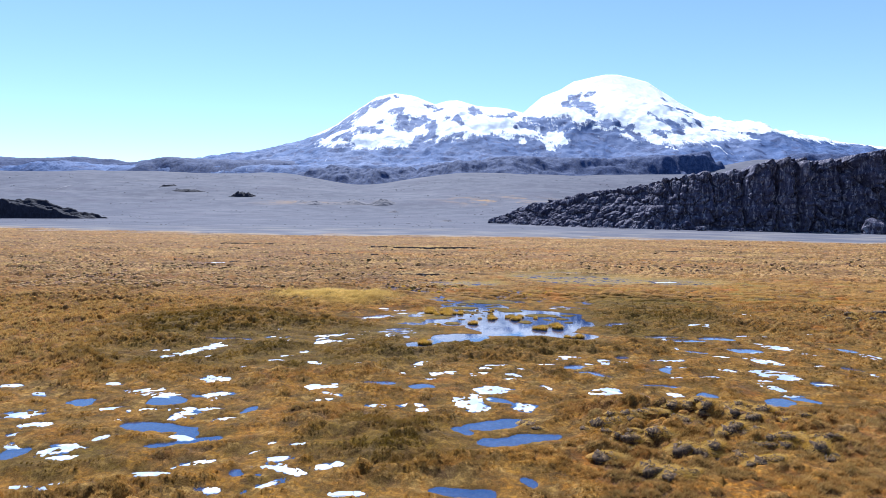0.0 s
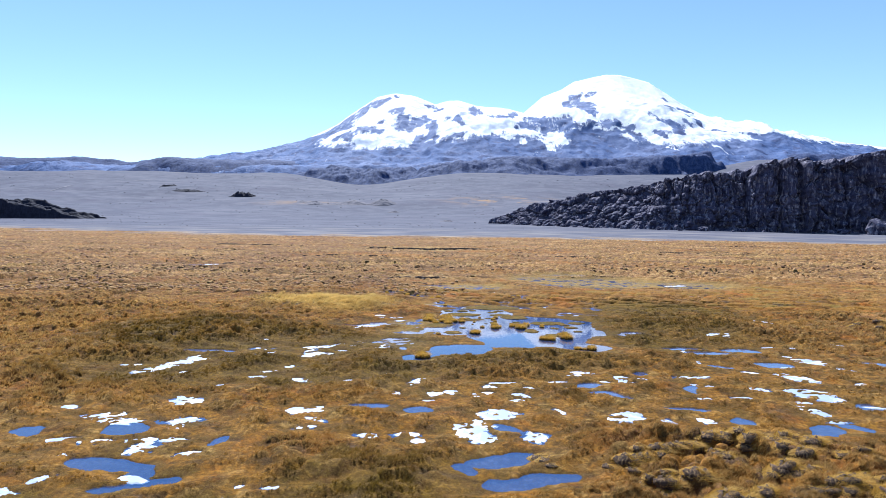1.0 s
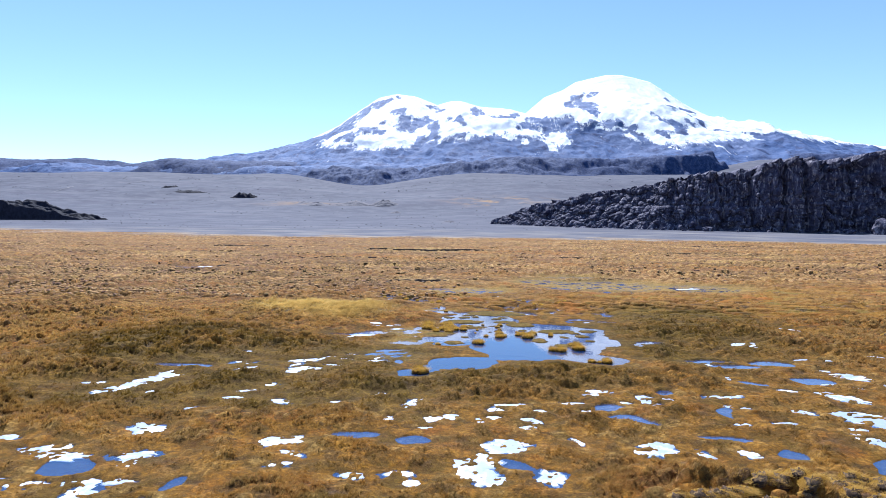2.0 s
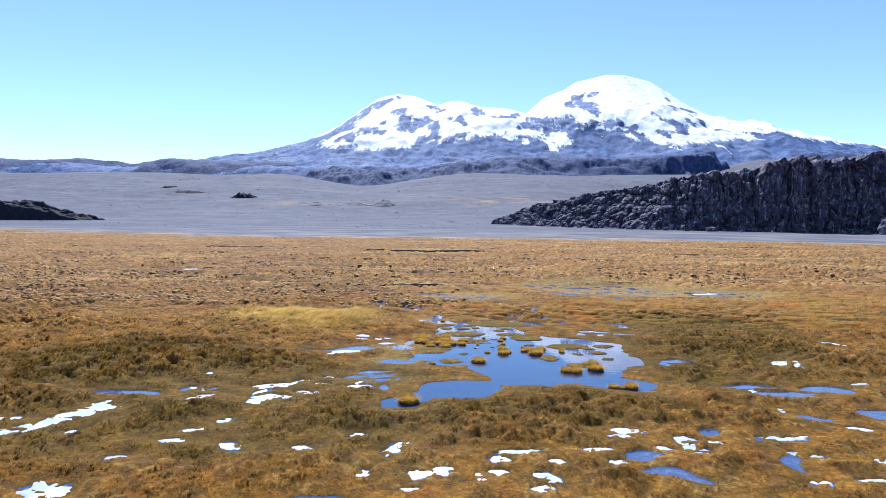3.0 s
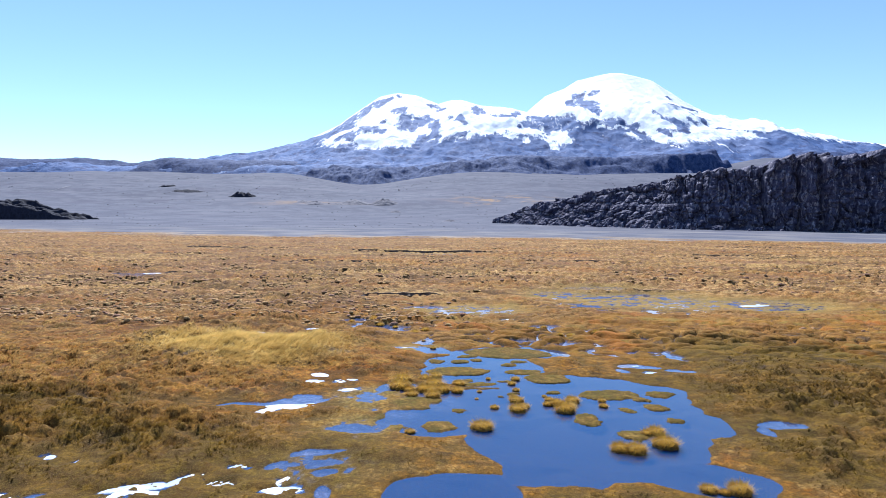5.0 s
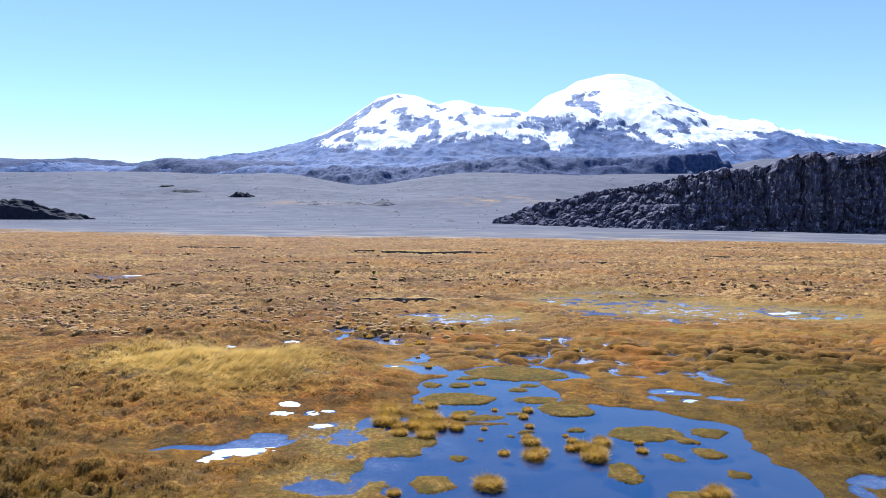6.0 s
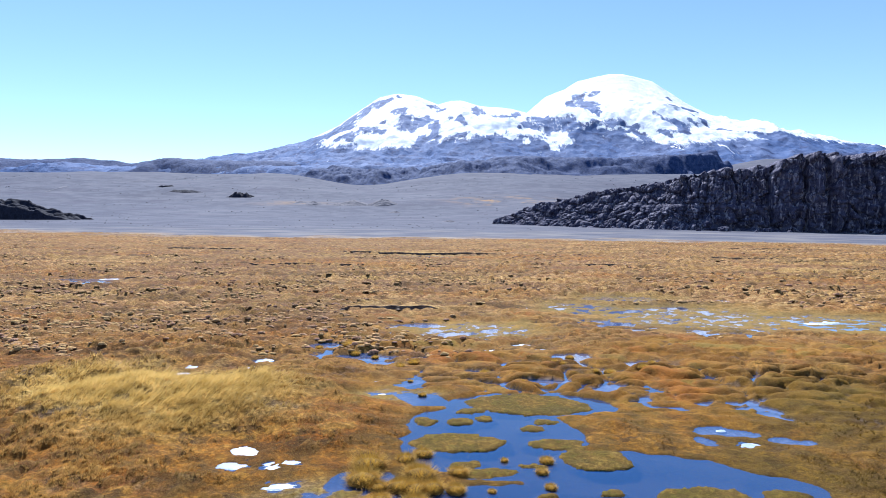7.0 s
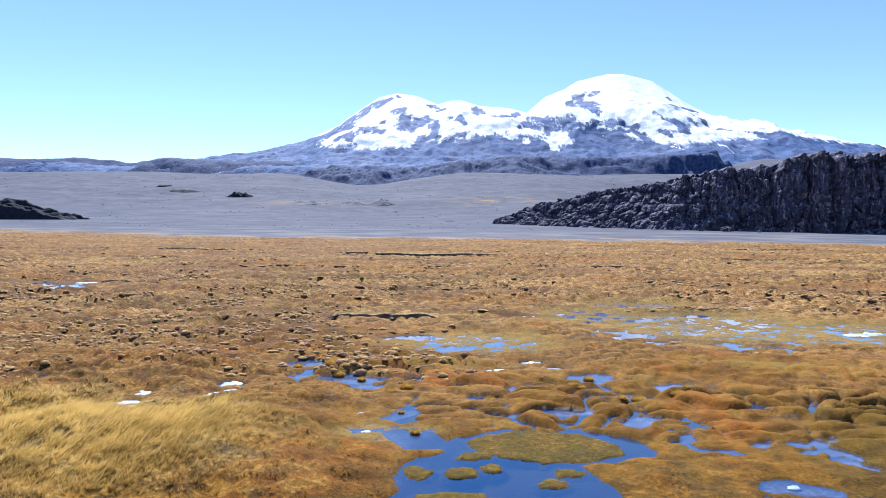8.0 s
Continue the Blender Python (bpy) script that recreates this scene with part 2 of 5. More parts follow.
def mountain_material():
    m, nt, b = shader("hazy_mountain_rock_and_snow")
    n = Nodes(nt)
    a, f = n.noise(0.004, 6, 0.6), n.noise(0.022, 6, 0.65)
    # blue of the distance haze is mixed into the rock colours
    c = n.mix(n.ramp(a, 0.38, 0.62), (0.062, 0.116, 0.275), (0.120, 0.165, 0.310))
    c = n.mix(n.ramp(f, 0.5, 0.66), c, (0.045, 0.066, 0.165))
    grain = n.math("ADD", n.math("MULTIPLY", n.math("SUBTRACT", n.noise(0.02, 10, 0.8), 0.5), 0.55), n.math("MULTIPLY", n.math("SUBTRACT", n.noise(0.035, 8, 0.75, (1.0, 0.16, 0.16)), 0.5), 0.9))
    grain = n.math("ADD", grain, n.math("MULTIPLY", n.math("SUBTRACT", n.noise(0.09, 6, 0.75), 0.5), 0.3))
    s = n.math("ADD", n.attr("snow"), n.math("MULTIPLY", grain, 2.4))
    s = n.ramp(s, 0.30, 0.68)
    c = n.mix(s, c, (0.86, 0.87, 0.90))
    n.put(c, b.inputs["Base Color"])
    b.inputs["Roughness"].default_value = 0.85
    n.bump(n.math("ADD", f, n.noise(0.09, 5, 0.7)), 0.55, 10, b)
    return m


def water_material():
    """Blue water that mirrors the sky and lets the bed show through."""
    m, nt, b = shader("pool_water")
    n = Nodes(nt)
    b.inputs["Base Color"].default_value = (0.0005, 0.040, 0.160, 1)
    clear = nt.nodes.new("ShaderNodeBsdfPrincipled")
    clear.inputs["Base Color"].default_value = (0.80, 0.88, 1.0, 1)
    clear.inputs["Transmission Weight"].default_value = 1.0
    for q in (b, clear):
        q.inputs["Roughness"].default_value = 0.02
        q.inputs["IOR"].default_value = 1.6
        q.inputs["Specular IOR Level"].default_value = 0.5
        n.bump(n.noise(5, 3), 0.03, 0.02, q)
    mx = nt.nodes.new("ShaderNodeMixShader")
    mx.inputs[0].default_value = 0.4
    nt.links.new(b.outputs[0], mx.inputs[1])
    nt.links.new(clear.outputs[0], mx.inputs[2])
    nt.links.new(mx.outputs[0], nt.nodes["Material Output"].inputs[0])
    return m


def ice_material():
    m, nt, b = shader("ice_crust")
    n = Nodes(nt)
    f = n.noise(5, 5, 0.6)
    c = n.mix(n.ramp(n.noise(1.1, 6, 0.7), 0.46, 0.58), (0.34, 0.39, 0.52), n.mix(n.ramp(f, 0.40, 0.60), (0.54, 0.56, 0.65), (0.74, 0.745, 0.79)))
    n.put(c, b.inputs["Base Color"])
    b.inputs["Roughness"].default_value = 0.45
    n.bump(n.noise(22, 4), 0.5, 0.02, b)
    return m


BOG = bog_material()
GRASS = grass_material("turf_grass", (0.11, 0.052, 0.010), (0.80, 0.55, 0.185), 0.58)
TUSSOCK = grass_material("tussock_grass", (0.44, 0.25, 0.028), (0.85, 0.58, 0.13), 0.94)
# pale streaks paint sunlit highlights onto the shaded cliff
LAVA = rock_material("dark_lava_rock", (0.024, 0.023, 0.054), (0.080, 0.075, 0.122), (0.004, 0.004, 0.012), 0.30, (0.26, 0.236, 0.28))
# far lava, with the haze of distance painted in as blue
HAZE_LAVA = rock_material("haze_blue_lava_rock", (0.012, 0.028, 0.092), (0.042, 0.066, 0.165), (0.004, 0.009, 0.036), 0.085, (0.066, 0.088, 0.180))
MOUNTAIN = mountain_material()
ROOT = rock_material("tussock_root", (0.10, 0.055, 0.012), (0.20, 0.115, 0.022), (0.04, 0.02, 0.006), 3.0, (0.24, 0.15, 0.03))
GRAVEL = rock_material("grey_gravel", (0.118, 0.108, 0.132), (0.158, 0.143, 0.162), (0.07, 0.065, 0.08), 0.5)
STONE = rock_material("grey_fieldstone", (0.06, 0.056, 0.07), (0.11, 0.10, 0.12), (0.035, 0.033, 0.042), 0.5)
BLACKROCK = rock_material("black_lava_rock", (0.008, 0.008, 0.018), (0.018, 0.018, 0.034), (0.003, 0.003, 0.008), 0.3, (0.022, 0.022, 0.038))
PEAT = rock_material("dark_peat", (0.07, 0.045, 0.034), (0.16, 0.11, 0.085), (0.03, 0.019, 0.015), 1.2, (0.28, 0.20, 0.14))
HUMMOCK = rock_material("dark_peaty_root_mat", (0.030, 0.018, 0.012), (0.095, 0.056, 0.034), (0.010, 0.007, 0.006), 9.0, (0.26, 0.165, 0.075))
TRACK = rock_material("pale_dirt", (0.18, 0.17, 0.19), (0.23, 0.22, 0.235), (0.14, 0.13, 0.15), 0.3)
WATER = water_material()
ICE = ice_material()


def link(name, verts, faces, material, attrs=None, smooth=True):
    me = bpy.data.meshes.new(name)
    n, faces = len(verts), np.asarray(faces, dtype=np.int32)
    k = faces.shape[1]
    me.vertices.add(n)
    me.vertices.foreach_set("co", np.asarray(verts, dtype=np.float32).ravel())
    me.loops.add(faces.size)
    me.loops.foreach_set("vertex_index", faces.ravel())
    me.polygons.add(len(faces))
    me.polygons.foreach_set("loop_start", np.arange(0, faces.size, k, dtype=np.int32))
    me.polygons.foreach_set("use_smooth", np.full(len(faces), smooth))
    me.update(calc_edges=True)
    for key, values in (attrs or {}).items():
        me.attributes.new(key, "FLOAT", "POINT").data.foreach_set("value", np.asarray(values, dtype=np.float32).ravel())
    me.materials.append(material)
    return new(name, me)


def grid_faces(rows, cols):
    i = np.arange((rows - 1) * cols).reshape(rows - 1, cols)[:, :-1].ravel()
    return np.stack([i, i + 1, i + cols + 1, i + cols], 1)


# ---- the ground: bog with pools, then gravel plain rising to the mountains ----
# open water, spits of turf in it, cushions, puddles and ice: centre, half lengths, turn in degrees
POOL_SOUTH = [(3.27, 30.36, 2.94, 2.38, 3), (0.02, 27.12, 1.49, 0.99, 24), (-1.48, 25.67, 0.8, 0.56, 35), (5.24, 28.18, 1.37, 0.82, -16), (2.42, 28.4, 1.32, 0.86, 15), (6.35, 32.61, 0.73, 0.81, -35),
              (-0.62, 31.5, 1.37, 1.14, -20), (-2.47, 30.75, 0.56, 0.4, 3)]
POOL_NORTH = [(0.96, 37.04, 2.21, 2.34, 1), (3.85, 34.77, 2.49, 1.45, 0), (2.32, 32.94, 3.91, 1.62, 1), (-1.83, 34.44, 0.65, 0.54, 24), (-1.2, 41.63, 0.39, 0.7, 4), (-0.89, 39.8, 0.89, 0.51, -38),
              (2.1, 39.5, 2.4, 1.15, 4), (6.61, 33.99, 0.77, 0.35, -67)]
SPITS = [(2.9, 25.9, 2.12, 1.85, 3), (0.05, 25.1, 1.31, 1.03, 15), (-0.69, 29.23, 0.8, 0.6, 16), (-2.15, 27.6, 1.15, 0.55, 6), (-2.3, 29.74, 0.82, 0.62, 8), (6.49, 29.65, 0.52, 0.51, 12),
         (8.2, 31.99, 0.74, 1.01, -46)]
SPITS2 = [(4.98, 37.02, 1.92, 0.8, -15), (-1.78, 37.03, 0.6, 0.88, -48)]
ISLETS_SOUTH = [(-0.31, 30.97, 0.41, 0.36, 3), (-1.39, 30.76, 0.2, 0.35, 3), (-1.2, 33.05, 0.82, 0.38, 10), (-2.29, 31.68, 0.42, 0.45, 3), (3.66, 31.67, 0.37, 0.44, -5), (4.59, 30.62, 0.39, 0.34, 0),
                (5.95, 31.74, 0.24, 0.22, 3), (0.21, 32.28, 0.22, 0.18, 3)]
ISLETS_MID = [(0.18, 36.58, 0.96, 0.53, 3), (-0.68, 37.98, 0.28, 0.32, 3), (0.22, 38.03, 0.4, 0.26, 3), (0.87, 38.28, 0.25, 0.22, 3), (0.44, 38.88, 0.36, 0.23, 3), (2.1, 39.55, 1.51, 0.75, -2),
              (1.97, 37.62, 0.31, 0.25, 3), (2.37, 38.1, 0.35, 0.21, 3), (2.39, 36.61, 0.6, 0.31, 7), (3.14, 35.79, 0.66, 0.55, 3), (4.77, 34.04, 0.85, 0.48, 10)]
ISLETS_EAST = [(5.62, 33.62, 0.3, 0.23, -37), (0.36, 35.33, 0.4, 0.21, 20), (0.79, 34.97, 0.6, 0.21, 8), (1.75, 35.38, 0.34, 0.15, -6), (3.1, 34.15, 0.25, 0.16, 3), (1.48, 33.68, 0.15, 0.2, 3),
               (1.88, 34, 0.21, 0.15, 3), (-1.21, 32.59, 0.65, 0.29, 5), (-1.9, 33.85, 0.27, 0.23, 13), (6.37, 34.16, 0.42, 0.3, 13), (5.78, 32.84, 0.35, 0.29, 15), (4.94, 32.56, 0.22, 0.24, 3)]
PUDDLES_A = [(-8.66, 17.06, 0.58, 0.4, -22), (-5.81, 16.26, 0.19, 0.29, 3), (-7.75, 14.82, 0.96, 0.32, -7), (-6.49, 13.83, 0.85, 0.2, 21), (-6.86, 14.36, 0.36, 0.29, -19), (-10.98, 16.7, 0.28, 0.31, 32),
             (-10.02, 12.95, 0.35, 0.35, 3), (-4.46, 12.2, 0.14, 0.16, 14), (-2.57, 19.25, 0.34, 0.2, -8), (-1.24, 19.04, 0.42, 0.26, -1), (1.34, 17.58, 0.31, 0.21, -18), (1.05, 15.48, 0.69, 0.38, 18),
             (0.32, 14.89, 0.22, 0.26, 37), (1.53, 14.37, 0.93, 0.22, 17), (0.03, 11.48, 0.46, 0.17, -13), (1.58, 11.98, 0.24, 0.12, -39)]
PUDDLES_B = [(4.48, 21.9, 0.45, 0.32, 20), (4.83, 20.82, 0.6, 0.28, -27), (9.72, 17.86, 0.51, 0.35, 29), (10.79, 18.23, 0.41, 0.16, -26), (12.43, 20, 0.29, 0.29, 4), (16.61, 25.63, 0.46, 0.35, -10),
             (7.88, 18.56, 0.2, 0.25, 3), (6.63, 19.5, 0.49, 0.13, -12), (7.74, 21.58, 0.25, 0.49, -15), (12.23, 25.2, 0.56, 0.45, 4), (12.19, 27.73, 0.76, 0.41, -6), (9.77, 27.94, 0.68, 0.28, 4),
             (14.79, 22.3, 0.35, 0.12, -70)]
PUDDLES_C1 = [(-10.3, 26.1, 1, 0.23, -6), (6.56, 23.5, 0.34, 0.25, -2), (10.52, 27.18, 0.98, 0.3, 6), (8.75, 31.53, 0.69, 0.24, 7), (9.98, 24.88, 0.45, 0.13, -34)]
PUDDLES_C = [(-4.95, 32.7, 0.39, 0.45, 28), (-4.27, 33.1, 0.45, 0.4, 3), (-5.86, 32.49, 0.67, 0.12, 3), (-8.66, 26.72, 0.26, 0.12, 47), (-7.79, 26.73, 0.18, 0.1, 60), (-3.62, 28.46, 0.22, 0.1, 28),
             (-3.02, 29.19, 0.45, 0.11, 31), (-2.36, 28.06, 0.27, 0.14, 3), (-2.31, 27.16, 0.18, 0.25, 3), (8.1, 31, 0.23, 0.18, -46), (8.44, 39.89, 0.28, 0.29, -52)]
PUDDLES_D = [(6.43, 37.73, 0.63, 0.3, 3), (6.03, 36.86, 0.28, 0.24, -26), (7.89, 37.06, 0.52, 0.23, -2), (8.63, 39.31, 0.28, 0.22, -54), (5.61, 39.92, 0.32, 0.12, -90), (6.07, 39.48, 0.53, 0.12, 0),
             (5.04, 41.63, 0.37, 0.22, 15)]
CHANNELS = [(-1.26, 41.57, 0.51, 0.27, 42), (1.42, 41.68, 0.79, 0.18, 3), (2.83, 42.02, 0.7, 0.23, 13), (1.89, 41.01, 0.13, 0.25, 3), (-5.42, 46.92, 0.75, 0.44, 27), (-3.38, 44.96, 1.09, 0.47, 4),
            (-2.59, 44.1, 0.39, 0.3, -36), (-5.18, 45.12, 0.27, 0.21, 4), (0.71, 43.08, 0.53, 0.22, -2), (2.18, 44.24, 0.63, 0.24, 12), (4.39, 45.5, 0.77, 0.55, 11), (4.49, 43.31, 0.43, 0.22, 11),
            (6.74, 44.69, 0.89, 0.4, 29), (4.9, 41.22, 0.56, 0.19, 26)]
CHANNELS_EAST = [(5.65, 40.33, 0.42, 0.07, -102), (6, 39.49, 0.59, 0.1, -18), (7.34, 39.83, 0.2, 0.18, -2), (8.97, 40.36, 0.28, 0.15, 11), (8.25, 39.43, 0.33, 0.1, 3), (8.43, 38.83, 0.32, 0.19, -36),
                 (6.14, 37.63, 0.46, 0.22, 3), (6.89, 37.52, 0.39, 0.07, 3), (-1.97, 51.98, 1.03, 0.5, -10), (-0.13, 49.79, 0.65, 0.41, -15), (1.45, 50.67, 0.47, 0.45, -10), (-28.97, 68.46, 1.99, 1.38, 6),
                 (-13.06, 44.47, 0.34, 0.17, 27)]
PUDDLES_FAR = [(7.36, 53.63, 0.76, 0.42, -6), (8.06, 52.88, 1.01, 0.38, 45), (8.37, 51.41, 0.64, 0.38, 37), (11.89, 50.55, 0.6, 0.43, 14), (11.29, 51.39, 0.44, 0.35, -11), (13, 50.9, 0.28, 0.29, -32),
               (14.63, 51.59, 0.53, 0.22, -76), (16.32, 51.99, 0.52, 0.37, -9), (18.31, 52.32, 0.31, 0.23, -71), (9.82, 57.55, 1, 0.32, 31), (13.12, 59.04, 0.92, 0.4, -7)]
ICE_A = [(-8.12, 19.39, 0.52, 0.39, -20), (-7.43, 17.71, 0.62, 0.28, 12), (-7.41, 17.25, 0.29, 0.22, 9), (-9.77, 17.96, 0.52, 0.23, 17), (-9.11, 17.54, 0.57, 0.23, 1), (-7.53, 15.78, 0.42, 0.6, 3),
         (-7.03, 16.36, 0.34, 0.14, 16), (-6.22, 15.45, 0.36, 0.17, 14), (-6.53, 12.01, 0.45, 0.11, 10), (-5.76, 12.58, 0.54, 0.12, 37), (-9.85, 16.14, 0.39, 0.13, 22), (-8.86, 16.12, 0.41, 0.14, 10),
         (-9.13, 15.21, 0.19, 0.13, 3), (-11.84, 15.55, 0.58, 0.45, 1)]
ICE_B = [(-10.97, 14.78, 0.46, 0.2, 6), (-9.23, 13.22, 0.45, 0.26, 30), (-8.74, 13.97, 0.29, 0.11, 54), (-8.1, 11.35, 0.22, 0.17, 47), (-3.89, 11.55, 0.35, 0.09, 53), (-4.08, 12.95, 0.29, 0.12, 19),
         (-3.6, 12.39, 0.48, 0.17, -34), (-4.63, 13.23, 0.17, 0.1, 38), (-4.42, 13.79, 0.18, 0.13, 41), (-2.58, 12.76, 0.19, 0.18, 32), (-4.4, 18.8, 0.54, 0.32, 11), (-4.03, 17.39, 0.29, 0.1, 20),
         (-3.76, 13.86, 0.23, 0.07, 12), (-11.22, 18.64, 0.27, 0.19, 4), (-14.29, 18.24, 0.35, 0.19, 4), (-8.82, 11.26, 0.21, 0.07, 10)]
ICE_C = [(0.31, 17.57, 0.44, 0.69, -19), (0.56, 16.83, 0.42, 0.41, 10), (1.18, 18.7, 0.62, 0.47, 21), (1.94, 16.97, 0.36, 0.52, 3), (-1.43, 21.98, 0.47, 0.16, 74), (-0.79, 20.61, 0.26, 0.23, 41),
         (-0.28, 20.76, 0.3, 0.28, 45), (0.57, 20.54, 0.21, 0.17, -42), (1.05, 21.49, 0.22, 0.24, 15), (-1.31, 17.01, 0.33, 0.16, -1), (-0.99, 16.56, 0.2, 0.15, -4), (-2.29, 16.87, 0.26, 0.16, -8),
         (1.97, 20.56, 0.33, 0.23, -41), (2.93, 19.1, 0.25, 0.09, -63), (4.76, 18.7, 0.6, 0.43, 32), (5.7, 18.49, 0.44, 0.11, -52)]
ICE_D = [(5.76, 22.87, 0.26, 0.37, 14), (4.28, 23.53, 0.33, 0.2, 13), (14.02, 25.89, 0.7, 0.54, -25), (14.67, 24.65, 0.8, 0.16, -60), (12.08, 23.28, 0.77, 0.45, -54), (11.35, 21.33, 0.71, 0.67, 23),
         (10.47, 19.52, 0.51, 0.31, -73), (11.57, 20.96, 0.6, 0.65, 34), (16.95, 24.2, 0.7, 0.28, -95), (15.05, 21.3, 0.22, 0.29, -28), (9.92, 21.76, 0.32, 0.24, -19), (6.87, 18.49, 0.19, 0.27, 44),
         (12.78, 31.38, 0.75, 0.45, 32)]
ICE_E = [(-10.59, 24.61, 0.83, 0.17, 79), (-7.8, 25.84, 0.43, 0.16, 43), (-5.81, 25.91, 0.52, 0.18, 8), (-6.26, 26.92, 0.39, 0.11, 56), (-2.55, 22.85, 0.29, 0.12, -6), (-1.38, 22.12, 0.42, 0.11, 47),
         (1.51, 21.96, 0.57, 0.15, 5), (4.27, 23.07, 0.44, 0.18, -9), (3.42, 22.16, 0.52, 0.13, 3), (5.73, 22.3, 0.35, 0.22, -23), (8.37, 23.2, 0.89, 0.21, 7), (17.08, 35.24, 0.7, 0.33, -60),
         (12.98, 30.86, 0.51, 0.17, -41)]
ICE_F = [(-9.21, 43.08, 0.27, 0.29, 21), (-6.93, 44.22, 0.47, 0.4, 37), (-4.57, 35.79, 0.38, 0.25, -17), (-7.93, 28.37, 0.17, 0.13, 45), (-8.79, 28.56, 0.12, 0.11, 24), (-10.08, 27.47, 0.17, 0.11, 34),
         (-6.23, 26.4, 0.35, 0.1, 65), (-6.35, 27.14, 0.41, 0.11, 31), (-7.98, 25.76, 0.37, 0.11, 53), (-5.95, 25.66, 0.38, 0.14, 16), (-5.38, 25.94, 0.29, 0.13, 8), (-4.51, 26.42, 0.18, 0.12, 30),
         (-5.33, 27.6, 0.43, 0.13, 49), (-4.5, 27.43, 0.25, 0.16, 3), (-4.43, 28.32, 0.21, 0.12, 36), (-3.33, 27.61, 0.25, 0.08, 66)]
ICE_G = [(-6.92, 43.18, 0.65, 0.21, 42), (-9.07, 41.92, 0.51, 0.18, -20), (-10.61, 41.33, 0.44, 0.08, 55), (-2.44, 41.59, 0.15, 0.09, 3), (-2.1, 40.26, 0.12, 0.08, 3), (2.74, 47.6, 0.53, 0.29, 33),
         (3.41, 46.65, 0.44, 0.24, 4), (1.44, 46.4, 0.46, 0.22, 18), (18.97, 54.25, 1.12, 0.39, 26), (17.32, 62.76, 1.05, 0.5, -1), (3.53, 57.94, 0.75, 0.28, 44), (6.66, 37.71, 0.12, 0.07, 12)]
ICE_CREEK = [(-10.7, 23.6, 0.9, 0.42, 62), (-10.2, 24.6, 0.5, 0.3, 20), (-11.2, 22.8, 0.5, 0.3, 50)]
ICE_H = [(-4.54, 35.06, 0.34, 0.21, 9), (-3.29, 34.11, 0.36, 0.12, 16), (-4.55, 32.37, 0.72, 0.21, 13), (-5.1, 31.91, 0.29, 0.17, 19), (-9.08, 42.17, 0.34, 0.16, 18), (6.93, 36.74, 0.25, 0.17, 13)]
POOLS = POOL_SOUTH + POOL_NORTH + [(6.1, 34.3, 1.0, 0.9, 0), (5.7, 33.1, 1.2, 1.3, 0), (6.3, 31.6, 0.9, 1.2, 0)]
SPITS = SPITS + SPITS2
ISLETS = ISLETS_SOUTH + ISLETS_MID + ISLETS_EAST
PUDDLES = PUDDLES_A + PUDDLES_B + PUDDLES_C1 + PUDDLES_C + PUDDLES_D + CHANNELS + CHANNELS_EAST + PUDDLES_FAR + [(-6.5, 109.0, 6.0, 2.6, 0), (-32.5, 71.0, 3.4, 1.3, 0)]
PUDDLES = [(cx, cy, rx * 1.05 + 0.02, ry * 1.05 + 0.02, turn) for cx, cy, rx, ry, turn in PUDDLES]
ICE_SHEETS = ICE_A + ICE_B + ICE_C + ICE_D + ICE_E + ICE_F + ICE_G + ICE_H + ICE_CREEK + [(-26.0, 78.3, 2.0, 0.6, 0), (-45.0, 93.0, 2.4, 0.8, 0), (-59.0, 94.0, 3.0, 0.7, 0)]
# loose groups of small scraps: centre, spread in x and y, how many
ICE_SCRAPS = [(0.0, 20.6, 1.6, 0.7, 8), (-3.2, 12.3, 0.9, 0.7, 8), (-9.2, 15.6, 1.7, 1.6, 16), (4.0, 21.8, 1.8, 0.8, 8), (12.0, 21.6, 2.4, 2.2, 14), (-6.0, 26.4, 2.6, 0.9, 16),
              (6.5, 22.8, 2.6, 0.8, 6), (-4.2, 18.6, 0.9, 0.4, 5), (15.5, 27.5, 2.4, 2.4, 8), (8.6, 20.4, 1.2, 0.6, 6), (-3.6, 35.4, 0.5, 0.5, 4), (-30.0, 80.0, 9.0, 5.0, 9), (-7.5, 22.8, 3.2, 0.8, 14), (13.0, 27.0, 3.0, 2.0, 8), (-18.0, 66.0, 8.0, 6.0, 6)]
r = np.random.RandomState(41)
ICE_ALL = [(cx, cy, rx * 0.92 + 0.02, ry * 0.88 + 0.02, turn) for cx, cy, rx, ry, turn in ICE_SHEETS]
for cx, cy, sx, sy, count in ICE_SCRAPS:
    big = max(1.0, cy / 34)
    bits = [(cx + sx * r.normal(), cy + sy * r.normal(), big * r.uniform(0.14, 0.42), big * r.uniform(0.10, 0.20), r.uniform(-25, 25)) for _ in range(int(count * 0.55))]
    ICE_ALL = ICE_ALL + [b for b in bits if all(math.hypot((b[0] - p[0]) / (p[2] + 0.5), (b[1] - p[1]) / (p[3] + 0.5)) > 1 for p in POOLS)]
# soggy ground with narrow water between the cushions: centre, half lengths
SOGGY = [(5.5, 42.5, 6.5, 3.4, 0), (0.5, 50.0, 6.0, 3.2, 0), (11.5, 52.5, 7.0, 3.0, 0), (-4.0, 45.2, 3.2, 1.6, 0), (10.5, 28.5, 3.5, 3.5, 0), (-5.5, 27.0, 4.5, 1.4, 0),
         (-8.5, 15.0, 3.4, 2.6, 0), (3.5, 20.5, 5.5, 1.8, 0), (13.0, 22.5, 3.5, 3.5, 0), (6.5, 23.0, 3.5, 1.0, 0), (-2.6, 31.5, 1.6, 2.0, 0), (15.0, 41.0, 3.0, 4.0, 0)]

